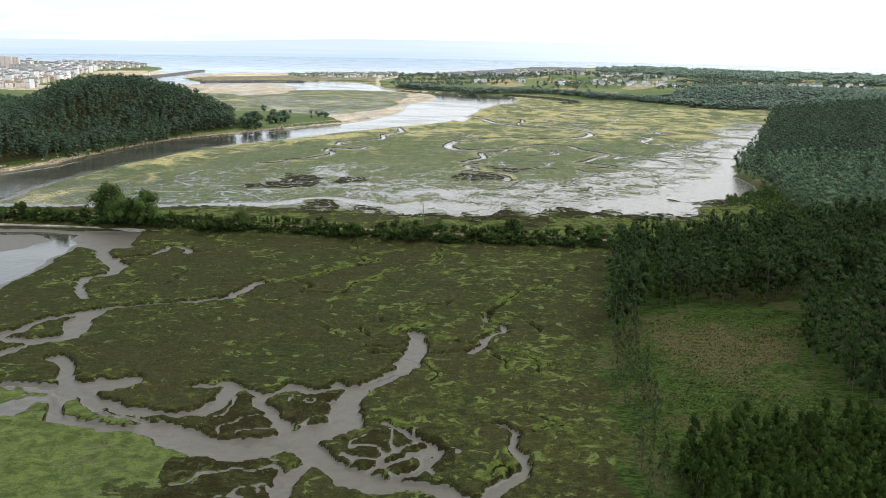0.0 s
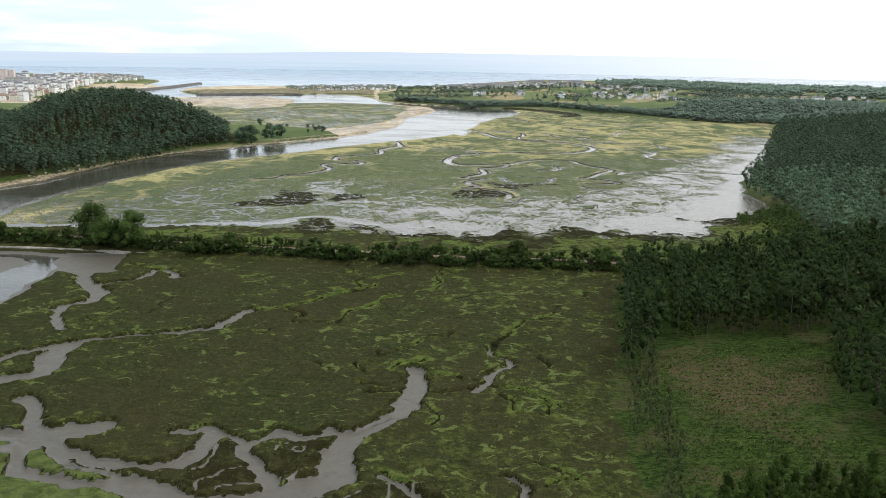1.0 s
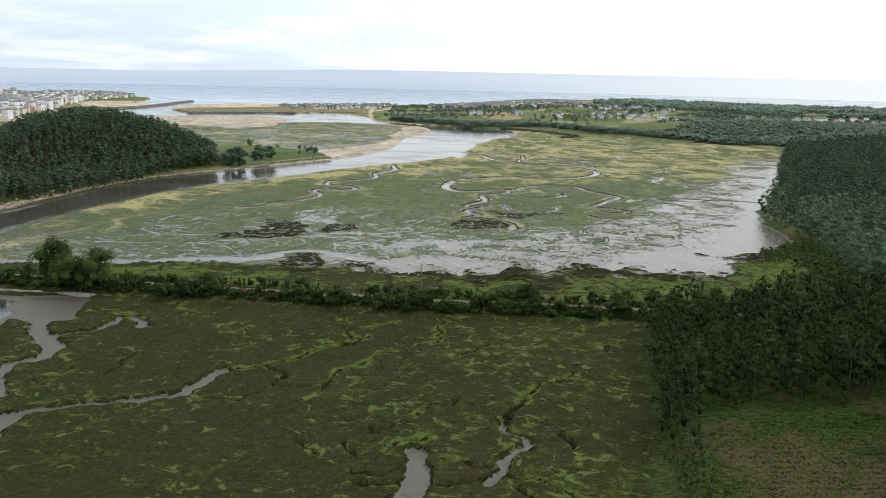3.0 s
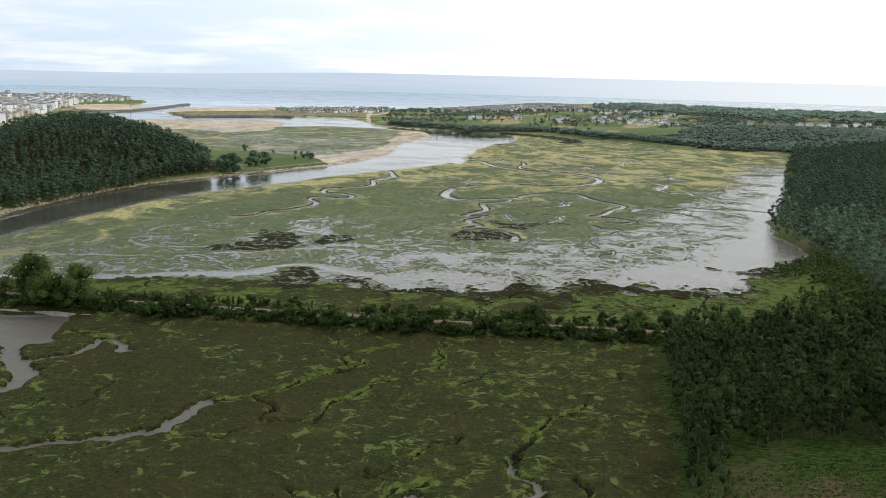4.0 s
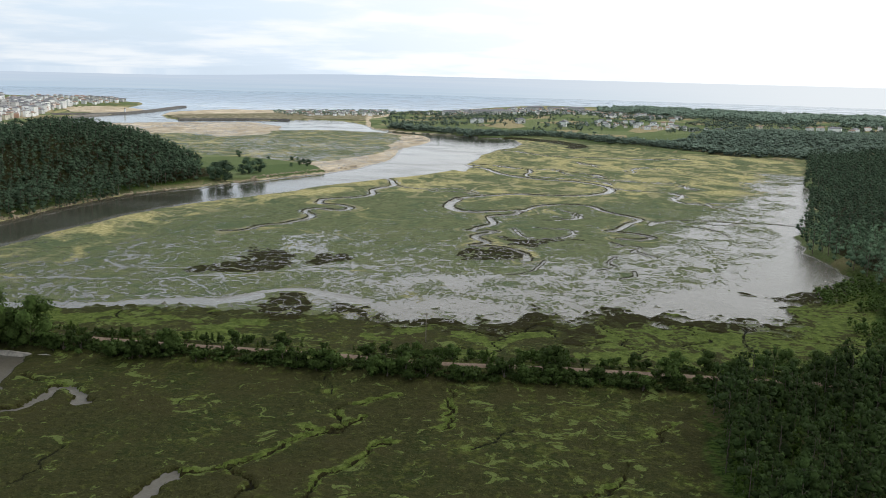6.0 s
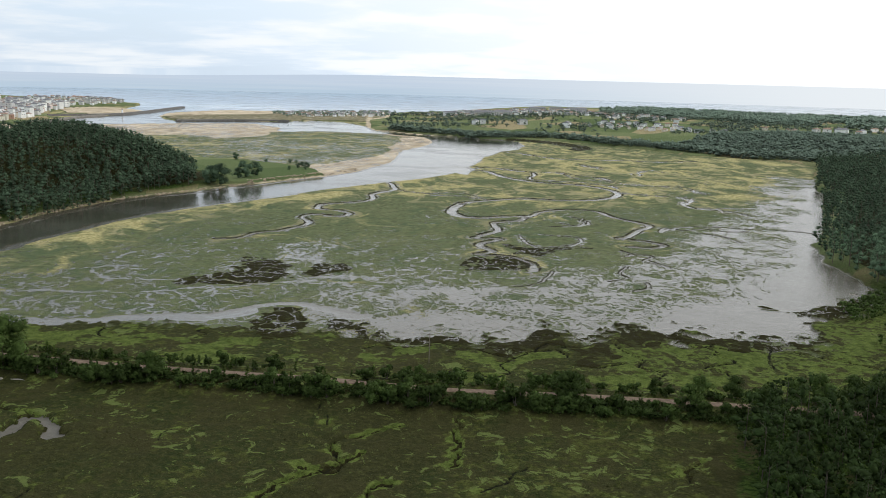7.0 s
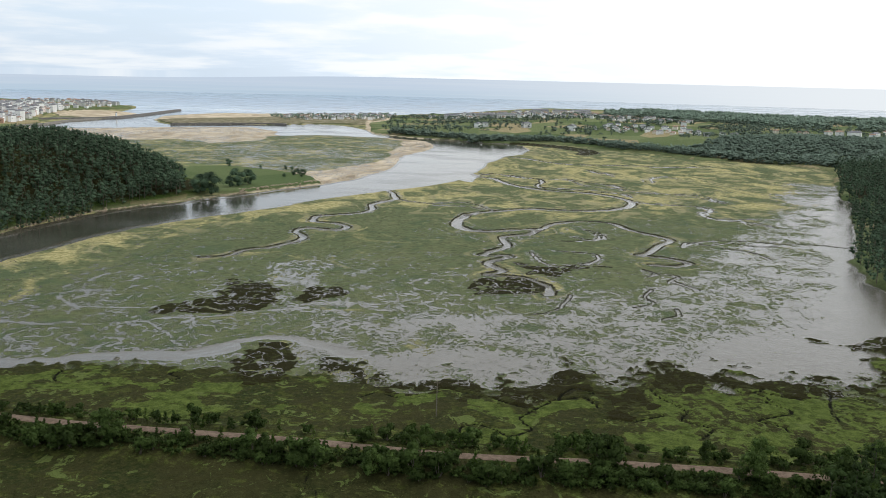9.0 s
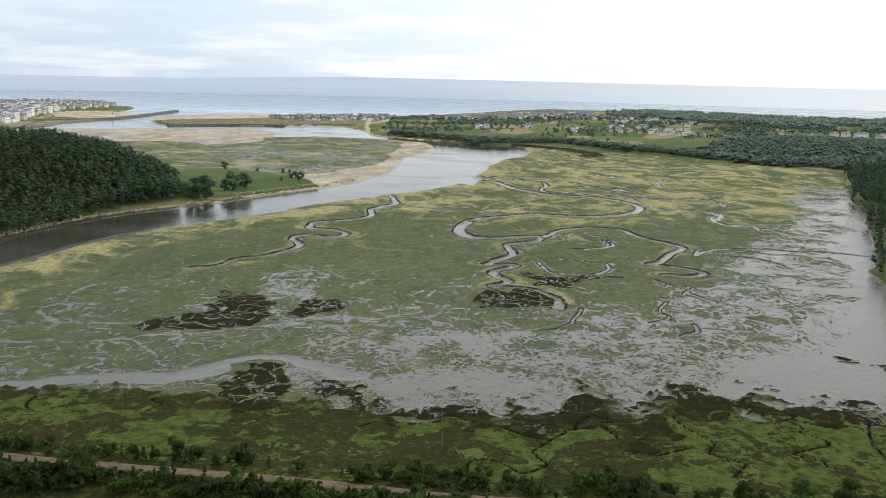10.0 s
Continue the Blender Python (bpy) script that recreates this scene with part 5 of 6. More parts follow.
def tri_mesh(name, shape, mat, smooth=False):
    return quad_mesh(name, shape[0], shape[1], mat, smooth, normals=shape[2] if smooth else None)


def make_tree(name, kind, rng, h, n, size, leaf, label, group, cores=16):
    tr, cr = tree_shape(rng, kind, h, n, size, 5, cores, 1, 0.72, 0.3)
    t = thing(name, label, "tree", group)
    part("trunk", tri_mesh("trunk", tr, BARK), t)
    part("crown", tri_mesh("crown", cr, leaf, True), t)
    return t


def scatter(poly, gap, seed, tries=30, limit=100000):
    """Points in a polygon, at least about gap apart (jittered grid)."""
    rng = np.random.default_rng(seed)
    p = np.array(poly, float)
    xs, ys = np.arange(p[:, 0].min(), p[:, 0].max(), gap), np.arange(p[:, 1].min(), p[:, 1].max(), gap)
    gx, gy = np.meshgrid(xs, ys)
    gx = gx + (np.arange(len(ys)) % 2)[:, None] * gap * 0.5
    gx, gy = gx.ravel() + rng.uniform(-0.36, 0.36, gx.size) * gap, gy.ravel() + rng.uniform(-0.36, 0.36, gx.size) * gap
    k = area_distance(gx, gy, p) < 0
    k = k & (gx < 0.56 * gy + 50) & (gx > -0.56 * gy - 60)
    return gx[k], gy[k]


def forest(name, x, y, z, shapes, rng, lo, hi, leaf, label, girth=1.0, swell=0.0):
    """Many trees joined into one mesh, from a few shapes made for height 1. swell: how far neighbours share their height."""
    n = len(x)
    pick = rng.integers(0, len(shapes), n)
    cos, tris, mats, nrms, k = [], [], [], [], 0
    sc = lo + (hi - lo) * np.clip(rng.uniform(0, 1, n) * (1 - swell) + swell * sstep(fbm(x, y, 45, 301, 3), 0.25, 0.75), 0, 1)
    ang = rng.uniform(0, 6.28, n)
    for s, (tr, cr) in enumerate(shapes):
        idx = np.where(pick == s)[0]
        if not len(idx):
            continue
        ca, sa = np.cos(ang[idx])[:, None], np.sin(ang[idx])[:, None]
        wide = girth * rng.uniform(0.85, 1.2, len(idx))[:, None]
        for (c, t, m), mi in ((tr, 1), (cr, 0)):
            px = (c[None, :, 0] * ca - c[None, :, 1] * sa) * sc[idx][:, None] * wide + x[idx][:, None]
            py = (c[None, :, 0] * sa + c[None, :, 1] * ca) * sc[idx][:, None] * wide + y[idx][:, None]
            pz = c[None, :, 2] * sc[idx][:, None] + z[idx][:, None]
            cos.append(np.stack([px, py, pz], -1).reshape(-1, 3))
            nrms.append(np.stack([m[None, :, 0] * ca - m[None, :, 1] * sa, m[None, :, 0] * sa + m[None, :, 1] * ca, np.repeat(m[None, :, 2], len(idx), 0)], -1).reshape(-1, 3))
            off = (np.arange(len(idx)) * len(c) + k)[:, None, None]
            tt = (t[None] + off).reshape(-1, 3)
            tris.append(tt)
            mats.append(np.full(len(tt), mi))
            k += len(c) * len(idx)
    me = quad_mesh(name, np.concatenate(cos), np.concatenate(tris), leaf, True, np.concatenate(mats), (BARK,), np.concatenate(nrms))
    return tagged(new(name, me), label, "forest", kind="stuff")


# ---- woods ----
GROVE = [(59, 290), (86, 308), (112, 309), (138, 320), (160, 322), (215, 350), (250, 400), (235, 430), (180, 425), (140, 398), (112, 394), (80, 394), (68, 350)]
GROVE_EAST = [(126, 300), (117, 273), (111, 252), (109, 229), (112, 205), (160, 200), (260, 300), (260, 350), (215, 345), (160, 318), (138, 314)]
YOUNG_STAND = [(52, 174), (58, 186), (76, 190), (98, 196), (112, 200), (124, 196), (118, 152), (54, 152)]
EDGE_ROW = [(44, 158), (51, 158), (56, 200), (61, 250), (67, 290), (59, 292), (50, 248), (47, 203)]
EAST_SLOPE = [(209, 575), (211, 614), (213, 646), (228, 700), (249, 735), (264, 773), (311, 884), (354, 944), (350, 992), (386, 1074), (430, 1180), (464, 1267), (900, 1267), (700, 800), (420, 480), (260, 400), (215, 436), (192, 462), (196, 500), (206, 530)]
BAY_SCRUB = [(172, 536), (207, 572), (208, 530), (196, 480), (192, 450), (176, 446), (160, 452), (164, 493)]


def near_woods():
    rng = np.random.default_rng(11)
    protos = []
    for name, kind, leaf, label, n, size, hs in (
            ("eucalyptus_tree", "eucalyptus", LEAF_EUC, "tall slender eucalyptus with a pale trunk and airy crown", 1150, 0.40, (21, 19, 23)),
            ("pine_tree", "pine", LEAF_PINE, "dark green pine with a bare lower trunk", 1150, 0.40, (16, 18)),
            ("young_tree", "young", LEAF_YOUNG, "young bushy eucalyptus with yellow-green top", 950, 0.34, (10, 12)),
            ("sapling", "sapling", LEAF_OLIVE, "thin sparse eucalyptus sapling at the edge of the marsh", 620, 0.27, (11, 13, 9))):
        for h in hs:
            protos.append((kind, h, make_tree(name, kind, rng, h, n, size, leaf, label, "trees round the clearing", 8 if kind == "sapling" else 16)))
    by = {k: [p for p in protos if p[0] == k] for k in ("eucalyptus", "pine", "young", "sapling")}
    sites = []
    for poly, gap, seed, mix in ((GROVE, 5.5, 1, ("pine", "young", "eucalyptus")), (GROVE_EAST, 6.6, 2, ("eucalyptus", "young", "eucalyptus")),
                                 (YOUNG_STAND, 3.3, 3, ("young", "young", "young")), (EDGE_ROW, 4.6, 4, ("sapling", "sapling", "sapling"))):
        x, y = scatter(poly, gap, seed)
        for a, b in zip(x, y):
            sites.append((a, b, mix[rng.integers(0, 3)], poly is EDGE_ROW))
    xs, ys = np.array([s[0] for s in sites]), np.array([s[1] for s in sites])
    zs = ground_at(xs, ys)
    # the outermost trees and the nearest stand one by one, the deep wood is one mass
    rank = np.argsort(np.hypot(xs - 60, (ys - 200) * 0.8))
    single, rest = rank[:285], rank[285:]
    used = {}
    for i in single:
        kind = sites[i][2]
        pr = by[kind][rng.integers(0, len(by[kind]))]
        sc = rng.uniform(0.72, 1.1) * (rng.uniform(0.6, 1.1) if sites[i][3] else 0.8 if kind == "pine" else 1)
        m = pose(xs[i], ys[i], zs[i], 0, 0, rng.uniform(0, 360)) @ Matrix.Diagonal((sc, sc, sc, 1))
        if id(pr) not in used:
            pr[2].matrix_basis = m
            used[id(pr)] = 1
        else:
            copy_thing(pr[2], m)
    for pr in protos:
        if id(pr) not in used:
            pr[2].matrix_basis = pose(70, 300, float(ground_at([70], [300])[0]))
    kinds = np.array([t[2] == "young" for t in sites])
    deep, low = rest[~kinds[rest]], rest[kinds[rest]]
    shapes = [tree_shape(rng, k, 1.0, 210, 0.034, 4, 12, 0, 0.85, 0.3) for k in ("eucalyptus", "pine", "eucalyptus")]
    forest("grove", xs[deep], ys[deep], zs[deep], shapes, rng, 14, 21, LEAF_EUC, "dense grove of dark green eucalyptus and pine", 1.0, 0.5)
    shapes = [tree_shape(rng, "young", 1.0, 300, 0.044, 4, 14, 0, 0.72) for _ in range(3)]
    forest("young_stand", xs[low], ys[low], zs[low], shapes, rng, 8, 11, LEAF_YOUNG, "dense stand of young yellow-green eucalyptus")


CLEARINGS = [(620, 1650, 55), (735, 1775, 45), (600, 1750, 50), (700, 1760, 60), (860, 1900, 60), (420, 1800, 60), (330, 1700, 60), (900, 2150, 70), (560, 2050, 60), (470, 1950, 50)]


def far_woods():
    rng = np.random.default_rng(23)
    mid = [tree_shape(rng, k, 1.0, 92, 0.034, 3, 9, 0, 0.78, 0.4) for k in ("column", "column", "eucalyptus", "column", "column", "pine")]
    low = [tree_shape(rng, k, 1.0, 30, 0.045, 3, 7, 0, 0.95, 0.9) for k in ("broad", "column", "broad", "column", "column")]
    # slope east of the mud bay
    round_top = [tree_shape(rng, "wood", 1.0, 92, 0.035, 3, 9, 0, 0.76, 0.4) for _ in range(5)]
    fine_top = [tree_shape(rng, "wood", 1.0, 300, 0.024, 4, 12, 0, 0.74, 0.4) for _ in range(4)]
    x, y = scatter(EAST_SLOPE, 9.3, 5)
    k = (x < 0.53 * y + 45)
    x, y = x[k], y[k]
    k = area_distance(x, y, EAST) < 0.5
    x, y = x[k], y[k]
    near = y < 640
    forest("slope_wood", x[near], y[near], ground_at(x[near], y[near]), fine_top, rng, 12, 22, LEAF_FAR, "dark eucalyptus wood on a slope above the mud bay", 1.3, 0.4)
    bx, by = scatter(BAY_SCRUB, 3.6, 33)
    keep = fbm(bx, by, 22, 34) > 0.30
    bx, by = bx[keep], by[keep]
    forest("scrub", bx, by, ground_at(bx, by), [tree_shape(rng, "broad", 1.0, 50, 0.10, 3, 9, 0, 0.8) for _ in range(3)], rng, 2.2, 5.5, LEAF_SHRUB, "green willow scrub at the head of the mud bay")
    far = ~near
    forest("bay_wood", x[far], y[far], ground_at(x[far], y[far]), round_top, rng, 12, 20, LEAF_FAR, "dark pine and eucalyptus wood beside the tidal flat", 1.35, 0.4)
    # hill on the west bank
    hill = [(-330, 600), (-322, 632), (-296, 648), (-284, 690), (-272, 740), (-258, 785), (-246, 840), (-228, 885), (-216, 905), (-219, 928), (-238, 965), (-280, 1050), (-300, 1100), (-420, 1150), (-560, 1120), (-560, 850), (-440, 560)]
    x, y = scatter(hill, 6.8, 6)
    k = (x > -0.53 * y - 40)
    x, y = x[k], y[k]
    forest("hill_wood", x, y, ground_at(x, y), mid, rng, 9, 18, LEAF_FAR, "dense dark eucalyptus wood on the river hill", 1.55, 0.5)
    # wooded shore and ridges across the estuary
    shore = [(-100, 1745), (7, 1648), (49, 1600), (107, 1612), (165, 1632), (226, 1572), (246, 1510), (295, 1475), (340, 1390), (398, 1346), (452, 1312), (480, 1270), (560, 1300), (480, 1350), (440, 1372), (385, 1400), (340, 1460), (300, 1515), (255, 1560), (235, 1600), (170, 1662), (100, 1648), (50, 1635), (10, 1680), (-90, 1775)]
    x, y = scatter(shore, 5.8, 7)
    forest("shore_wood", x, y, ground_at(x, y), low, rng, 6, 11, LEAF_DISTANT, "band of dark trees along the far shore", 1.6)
    knoll = [(345, 1470), (400, 1400), (450, 1370), (500, 1340), (560, 1300), (800, 1250), (860, 1420), (700, 1560), (560, 1600), (420, 1560)]
    x, y = scatter(knoll, 8, 8)
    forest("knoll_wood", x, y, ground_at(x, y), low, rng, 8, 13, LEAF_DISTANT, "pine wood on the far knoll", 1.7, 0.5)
    ridge = [(380, 2330), (480, 2180), (800, 2050), (1250, 1750), (1700, 1700), (1800, 2300), (1100, 2480), (600, 2600), (420, 2560)]
    x, y = scatter(ridge, 12.5, 9)
    k = fbm(x, y, 160, 95) < 0.66
    x, y = x[k], y[k]
    for cx, cy, cr in CLEARINGS:
        k = np.hypot(x - cx, (y - cy) * 0.8) > cr
        x, y = x[k], y[k]
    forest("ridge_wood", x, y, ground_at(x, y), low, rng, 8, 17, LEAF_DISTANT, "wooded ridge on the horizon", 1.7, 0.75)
    country = [(-120, 1850), (100, 1760), (330, 1620), (700, 1620), (1100, 1450), (1500, 1700), (1250, 1750), (800, 2050), (480, 2180), (260, 2330), (-60, 2480), (-140, 2300)]
    x, y = scatter(country, 17, 10)
    dense = fbm(x, y, 110, 97)
    k = (dense > 0.60) | (rng.uniform(size=len(x)) < 0.26) | ((x > 450) & (dense > 0.47))
    x, y = x[k], y[k]
    for cx, cy, cr in CLEARINGS:
        k = np.hypot(x - cx, (y - cy) * 0.8) > cr
        x, y = x[k], y[k]
    round_trees = [tree_shape(rng, "broad", 1.0, 24, 0.07, 3, 8, 0, 1.1, 0.6) for _ in range(4)]
    forest("hedgerow_trees", x, y, ground_at(x, y), round_trees, rng, 4, 8, LEAF_DISTANT, "scattered hedgerow trees and copses between fields", 1.4)
    dunes = [(-350, 2110), (-250, 2160), (-135, 2240), (-120, 2520), (-270, 2460), (-420, 2400), (-400, 2250)]
    x, y = scatter(dunes, 16, 12)
    k = rng.uniform(size=len(x)) < 0.65
    x, y = x[k], y[k]
    forest("village_trees", x, y, ground_at(x, y), round_trees, rng, 4, 8, LEAF_DISTANT, "dark garden trees between the houses of the spit")


near_woods()
far_woods()


# ---- railway line ----
def railway():
    line = smooth_line(TRACK, 12)
    t = np.gradient(line, axis=0)
    t /= np.linalg.norm(t, axis=1)[:, None]
    nrm = np.stack([-t[:, 1], t[:, 0]], 1)
    prof = [(-2.0, 2.95), (-1.45, 3.32), (-0.5, 3.36), (0.5, 3.36), (1.45, 3.32), (2.0, 2.95)]
    co = np.concatenate([np.column_stack([line + nrm * o, np.full(len(line), z)]) for o, z in prof])
    co[:, :2] += np.random.default_rng(2).normal(0, 0.10, (len(co), 2))
    n = len(line)
    quads = []
    for k in range(len(prof) - 1):
        i = np.arange(n - 1) + k * n
        quads.append(np.stack([i, i + n, i + n + 1, i + 1], 1))
    me = quad_mesh("track_bed", co, np.concatenate(quads), BALLAST, True)
    tagged(new("track_bed", me), "reddish gravel bed of a single railway line on its embankment", "track", kind="structure")


railway()


def make_shrub(name, rng, w, h, n, size, leaf, label, group):
    clumps = []
    for _ in range(9):
        a, r = rng.uniform(0, 6.28), w * rng.uniform(0, 0.6)
        zz = h * rng.uniform(0.25, 0.75)
        rr = w * rng.uniform(0.22, 0.42)
        clumps.append((r * math.cos(a), r * math.sin(a), zz, rr, rr * 0.8))
    t = thing(name, label, "shrub", group)
    stems = join([limb((0, 0, -0.4), (c[0] * 0.8, c[1] * 0.8, c[2]), 0.07, 0.03, 3) for c in clumps[:5]])
    part("woody_base", tri_mesh("woody_base", stems, BARK), t)
    part("foliage", tri_mesh("foliage", join([leaf_cloud(rng, clumps, n, size), *(core(rng, c, 0, 0.75) for c in clumps)]), leaf, True), t)
    return t


def line_side():
    """Shrubs and small trees along both sides of the railway line."""
    rng = np.random.default_rng(31)
    protos = [make_shrub("shrub", rng, rng.uniform(1.8, 3.0), rng.uniform(2.2, 4.0), 330, 0.42, LEAF_SHRUB, "dense green bramble and willow shrub on the embankment", "shrubs along the line") for _ in range(5)]
    tree = [make_tree("small_tree", "broad", rng, h, 2100, 0.36, LEAF_SHRUB, "round-crowned small tree beside the railway line", "trees along the line") for h in (7, 9)]
    pointed = [make_tree("young_pine", "young", rng, h, 300, 0.34, leaf, "small pointed young pine beside the railway line", "young pines along the line", 12) for h, leaf in ((3.6, LEAF_SHRUB), (4.8, LEAF_FERN), (4.2, LEAF_YOUNG))]
    line = smooth_line(TRACK, 12)
    spots = []
    for i in range(120):
        x = rng.uniform(-215, 135)
        side = -rng.uniform(3.0, 9.0) if rng.uniform() < 0.6 else rng.uniform(3.0, 6.0)
        spots.append((x, np.interp(x, line[:, 0], line[:, 1]) + side, pointed[rng.integers(0, 3)], rng.uniform(0.55, 1.15)))
    for i in range(325):
        x = rng.uniform(-240, 150)
        y = np.interp(x, line[:, 0], line[:, 1])
        near = rng.uniform() < 0.78
        off = -rng.uniform(4.5, 13.5) if near else rng.uniform(3.5, 8.5)
        if not near and -160 < x < -120:
            continue
        spots.append((x, y + off, protos[rng.integers(0, 5)], (rng.uniform(0.75, 1.35) * min(1.15, 0.17 + 0.095 * -off) if near else rng.uniform(0.5, 1.1))))
    spots += [(-152, 425, tree[1], 1.4), (-147, 427, tree[1], 1.25), (-158, 427, tree[1], 1.1), (-170, 440, tree[1], 1.3), (-97, 419, tree[0], 1.15), (-172, 441, tree[0], 0.9), (33, 407, tree[0], 1.1), (60, 414, tree[0], 0.6),
              (75, 415, tree[1], 0.5), (84, 413, tree[1], 0.55), (95, 411, tree[0], 0.7), (104, 412, tree[1], 0.6), (68, 402, tree[0], 0.9), (88, 397, tree[1], 0.9), (-26, 404, tree[0], 0.75),
              (-13, 421, tree[0], 0.6), (-212, 440, tree[0], 0.8), (-225, 436, tree[0], 0.7), (110, 410, tree[1], 0.7), (120, 411, tree[1], 0.8), (125, 405, tree[1], 1.0)]
    for x0, x1, n in ((-24, 10, 16), (24, 46, 10), (82, 130, 22), (-120, -60, 14)):
        for _ in range(n):
            x = rng.uniform(x0, x1)
            spots.append((x, np.interp(x, line[:, 0], line[:, 1]) + rng.uniform(5, 16), protos[rng.integers(0, 5)], rng.uniform(0.6, 1.1)))
    xs, ys = np.array([s[0] for s in spots]), np.array([s[1] for s in spots])
    zs = ground_at(xs, ys)
    first = set()
    for (x, y, pr, sc), z in zip(spots, zs):
        m = pose(x, y, z - 0.1, 0, 0, rng.uniform(0, 360)) @ Matrix.Diagonal((sc, sc, sc, 1))
        if pr.name not in first:
            first.add(pr.name)
            pr.matrix_basis = m
        else:
            copy_thing(pr, m)
    # brambles that cover the slopes
    n = 1500
    x = rng.uniform(-260, 170, n)
    near = rng.uniform(size=n) < 0.8
    y = np.interp(x, line[:, 0], line[:, 1]) + np.where(near, -rng.uniform(4.2, 12.0, n), rng.uniform(3.5, 8, n))
    k = near | (fbm(x, y, 20, 77) > 0.5)
    x, y = x[k], y[k]
    shapes = []
    for _ in range(4):
        cl = [(rng.normal(0, 0.5), rng.normal(0, 0.5), rng.uniform(0.2, 0.7), rng.uniform(0.3, 0.5), rng.uniform(0.25, 0.45)) for _ in range(5)]
        shapes.append((limb((0, 0, -0.2), (0, 0, 0.4), 0.03, 0.02, 3), leaf_cloud(rng, cl, 45, 0.42)))
    forest("bramble_thicket", x, y, ground_at(x, y), shapes, rng, 0.8, 1.8, LEAF_SHRUB, "dense green bramble thicket on the railway embankment")
    # solitary trees on the west meadow
    lone = make_tree("meadow_tree", "broad", rng, 13, 1500, 0.6, LEAF_FAR, "broad dark tree on the meadow by the river", "trees on the meadow")
    spots = [(-206, 922, 1.2), (-198, 926, 1.15), (-186, 966, 0.95), (-179, 977, 0.85), (-190, 958, 0.6), (-297, 1103, 0.85), (-232, 1130, 0.5), (-197, 1121, 0.3), (-172, 1127, 0.3), (-165, 1125, 0.26), (-150, 1072, 0.35), (-146, 1078, 0.42), (-152, 1060, 0.3), (-143, 1046, 0.3), (-158, 1040, 0.25)]
    zs = ground_at([s[0] for s in spots], [s[1] for s in spots])
    for i, ((x, y, sc), z) in enumerate(zip(spots, zs)):
        m = pose(x, y, z - 0.2, 0, 0, rng.uniform(0, 360)) @ Matrix.Diagonal((sc, sc, sc, 1))
        if i == 0:
            lone.matrix_basis = m
        else:
            copy_thing(lone, m)


line_side()


# ---- low plants ----
def low_plants():
    """Fern clumps on the clearing and rush tussocks on the near marsh."""
    rng = np.random.default_rng(61)
    shapes = []
    for _ in range(4):
        cl = [(rng.normal(0, 0.3), rng.normal(0, 0.3), rng.uniform(0.1, 0.5), rng.uniform(0.25, 0.5), rng.uniform(0.2, 0.5)) for _ in range(3)]
        shapes.append((limb((0, 0, -0.1), (0, 0, 0.25), 0.03, 0.02, 3), leaf_cloud(rng, cl, 8, 0.6)))
    x, y = scatter(FIELD, 1.15, 62)
    y = y + 0.5 * np.sin(y * 2.2)
    k = fbm(x, y, 26, 63) + rng.normal(0, 0.12, len(x)) < 0.72
    x, y = x[k], y[k]
    forest("fern_cover", x, y, ground_at(x, y), shapes, rng, 0.3, 0.62, LEAF_FERN, "knee-high green ferns covering the clearing")
    x, y = rng.uniform(-140, 62, 7000), rng.uniform(160, 402, 7000)
    z, cov = terrain(x, y)
    k = (z > -0.45) & (cov["mud"] < 0.2) & (cov["flat"] < 0.1) & (cov["land"] < 0.5) & (rng.uniform(size=len(x)) < 0.75)
    x, y, z = x[k], y[k], z[k]
    forest("rush_tussocks", x, y, z - 0.05, shapes, rng, 0.22, 0.5, RUSH, "brown and olive rush tussocks on the marsh")


low_plants()


def bank_rocks():
    """Pale eroded rocks along the foot of the wooded west bank."""
    rng = np.random.default_rng(71)
    shapes = []
    for _ in range(4):
        bm = bmesh.new()
        bmesh.ops.create_icosphere(bm, subdivisions=1, radius=1)
        co = np.array([v.co[:] for v in bm.verts]) * rng.uniform(0.75, 1.25, (12 if len(bm.verts) == 12 else len(bm.verts), 1))
        tri = np.array([[v.index for v in f.verts] for f in bm.faces])
        bm.free()
        co[:, 2] *= 0.6
        shapes.append((limb((0, 0, -0.6), (0, 0, -0.1), 0.5, 0.3, 3), (co, tri, unit(co))))
    line = smooth_line(RIVER_UP[2:12], 30)
    i = rng.integers(0, len(line), 520)
    x, y = line[i, 0] + rng.normal(-14, 1.8, 520), line[i, 1] + rng.normal(2, 2.5, 520)
    forest("bank_rocks", x, y, ground_at(x, y), shapes, rng, 0.5, 1.6, ROCK, "pale tumbled rocks at the foot of the river bank")["category"] = "rocks"


bank_rocks()


# ---- buildings ----
def gable_mesh(name, w, d, z, rise, mat, over=0.5, hip=0.0):
    a, b = w / 2 + over, d / 2 + over
    co = [(-a, -b, z), (a, -b, z), (a, b, z), (-a, b, z), (-a + hip, 0, z + rise), (a - hip, 0, z + rise),
          (-a, -b, z - 0.25), (a, -b, z - 0.25), (a, b, z - 0.25), (-a, b, z - 0.25)]
    me = bpy.data.meshes.new(name)
    me.from_pydata(co, [], [(0, 1, 5, 4), (2, 3, 4, 5), (1, 2, 5), (3, 0, 4), (6, 7, 1, 0), (7, 8, 2, 1), (8, 9, 3, 2), (9, 6, 0, 3), (9, 8, 7, 6)])
    me.materials.append(mat)
    return me


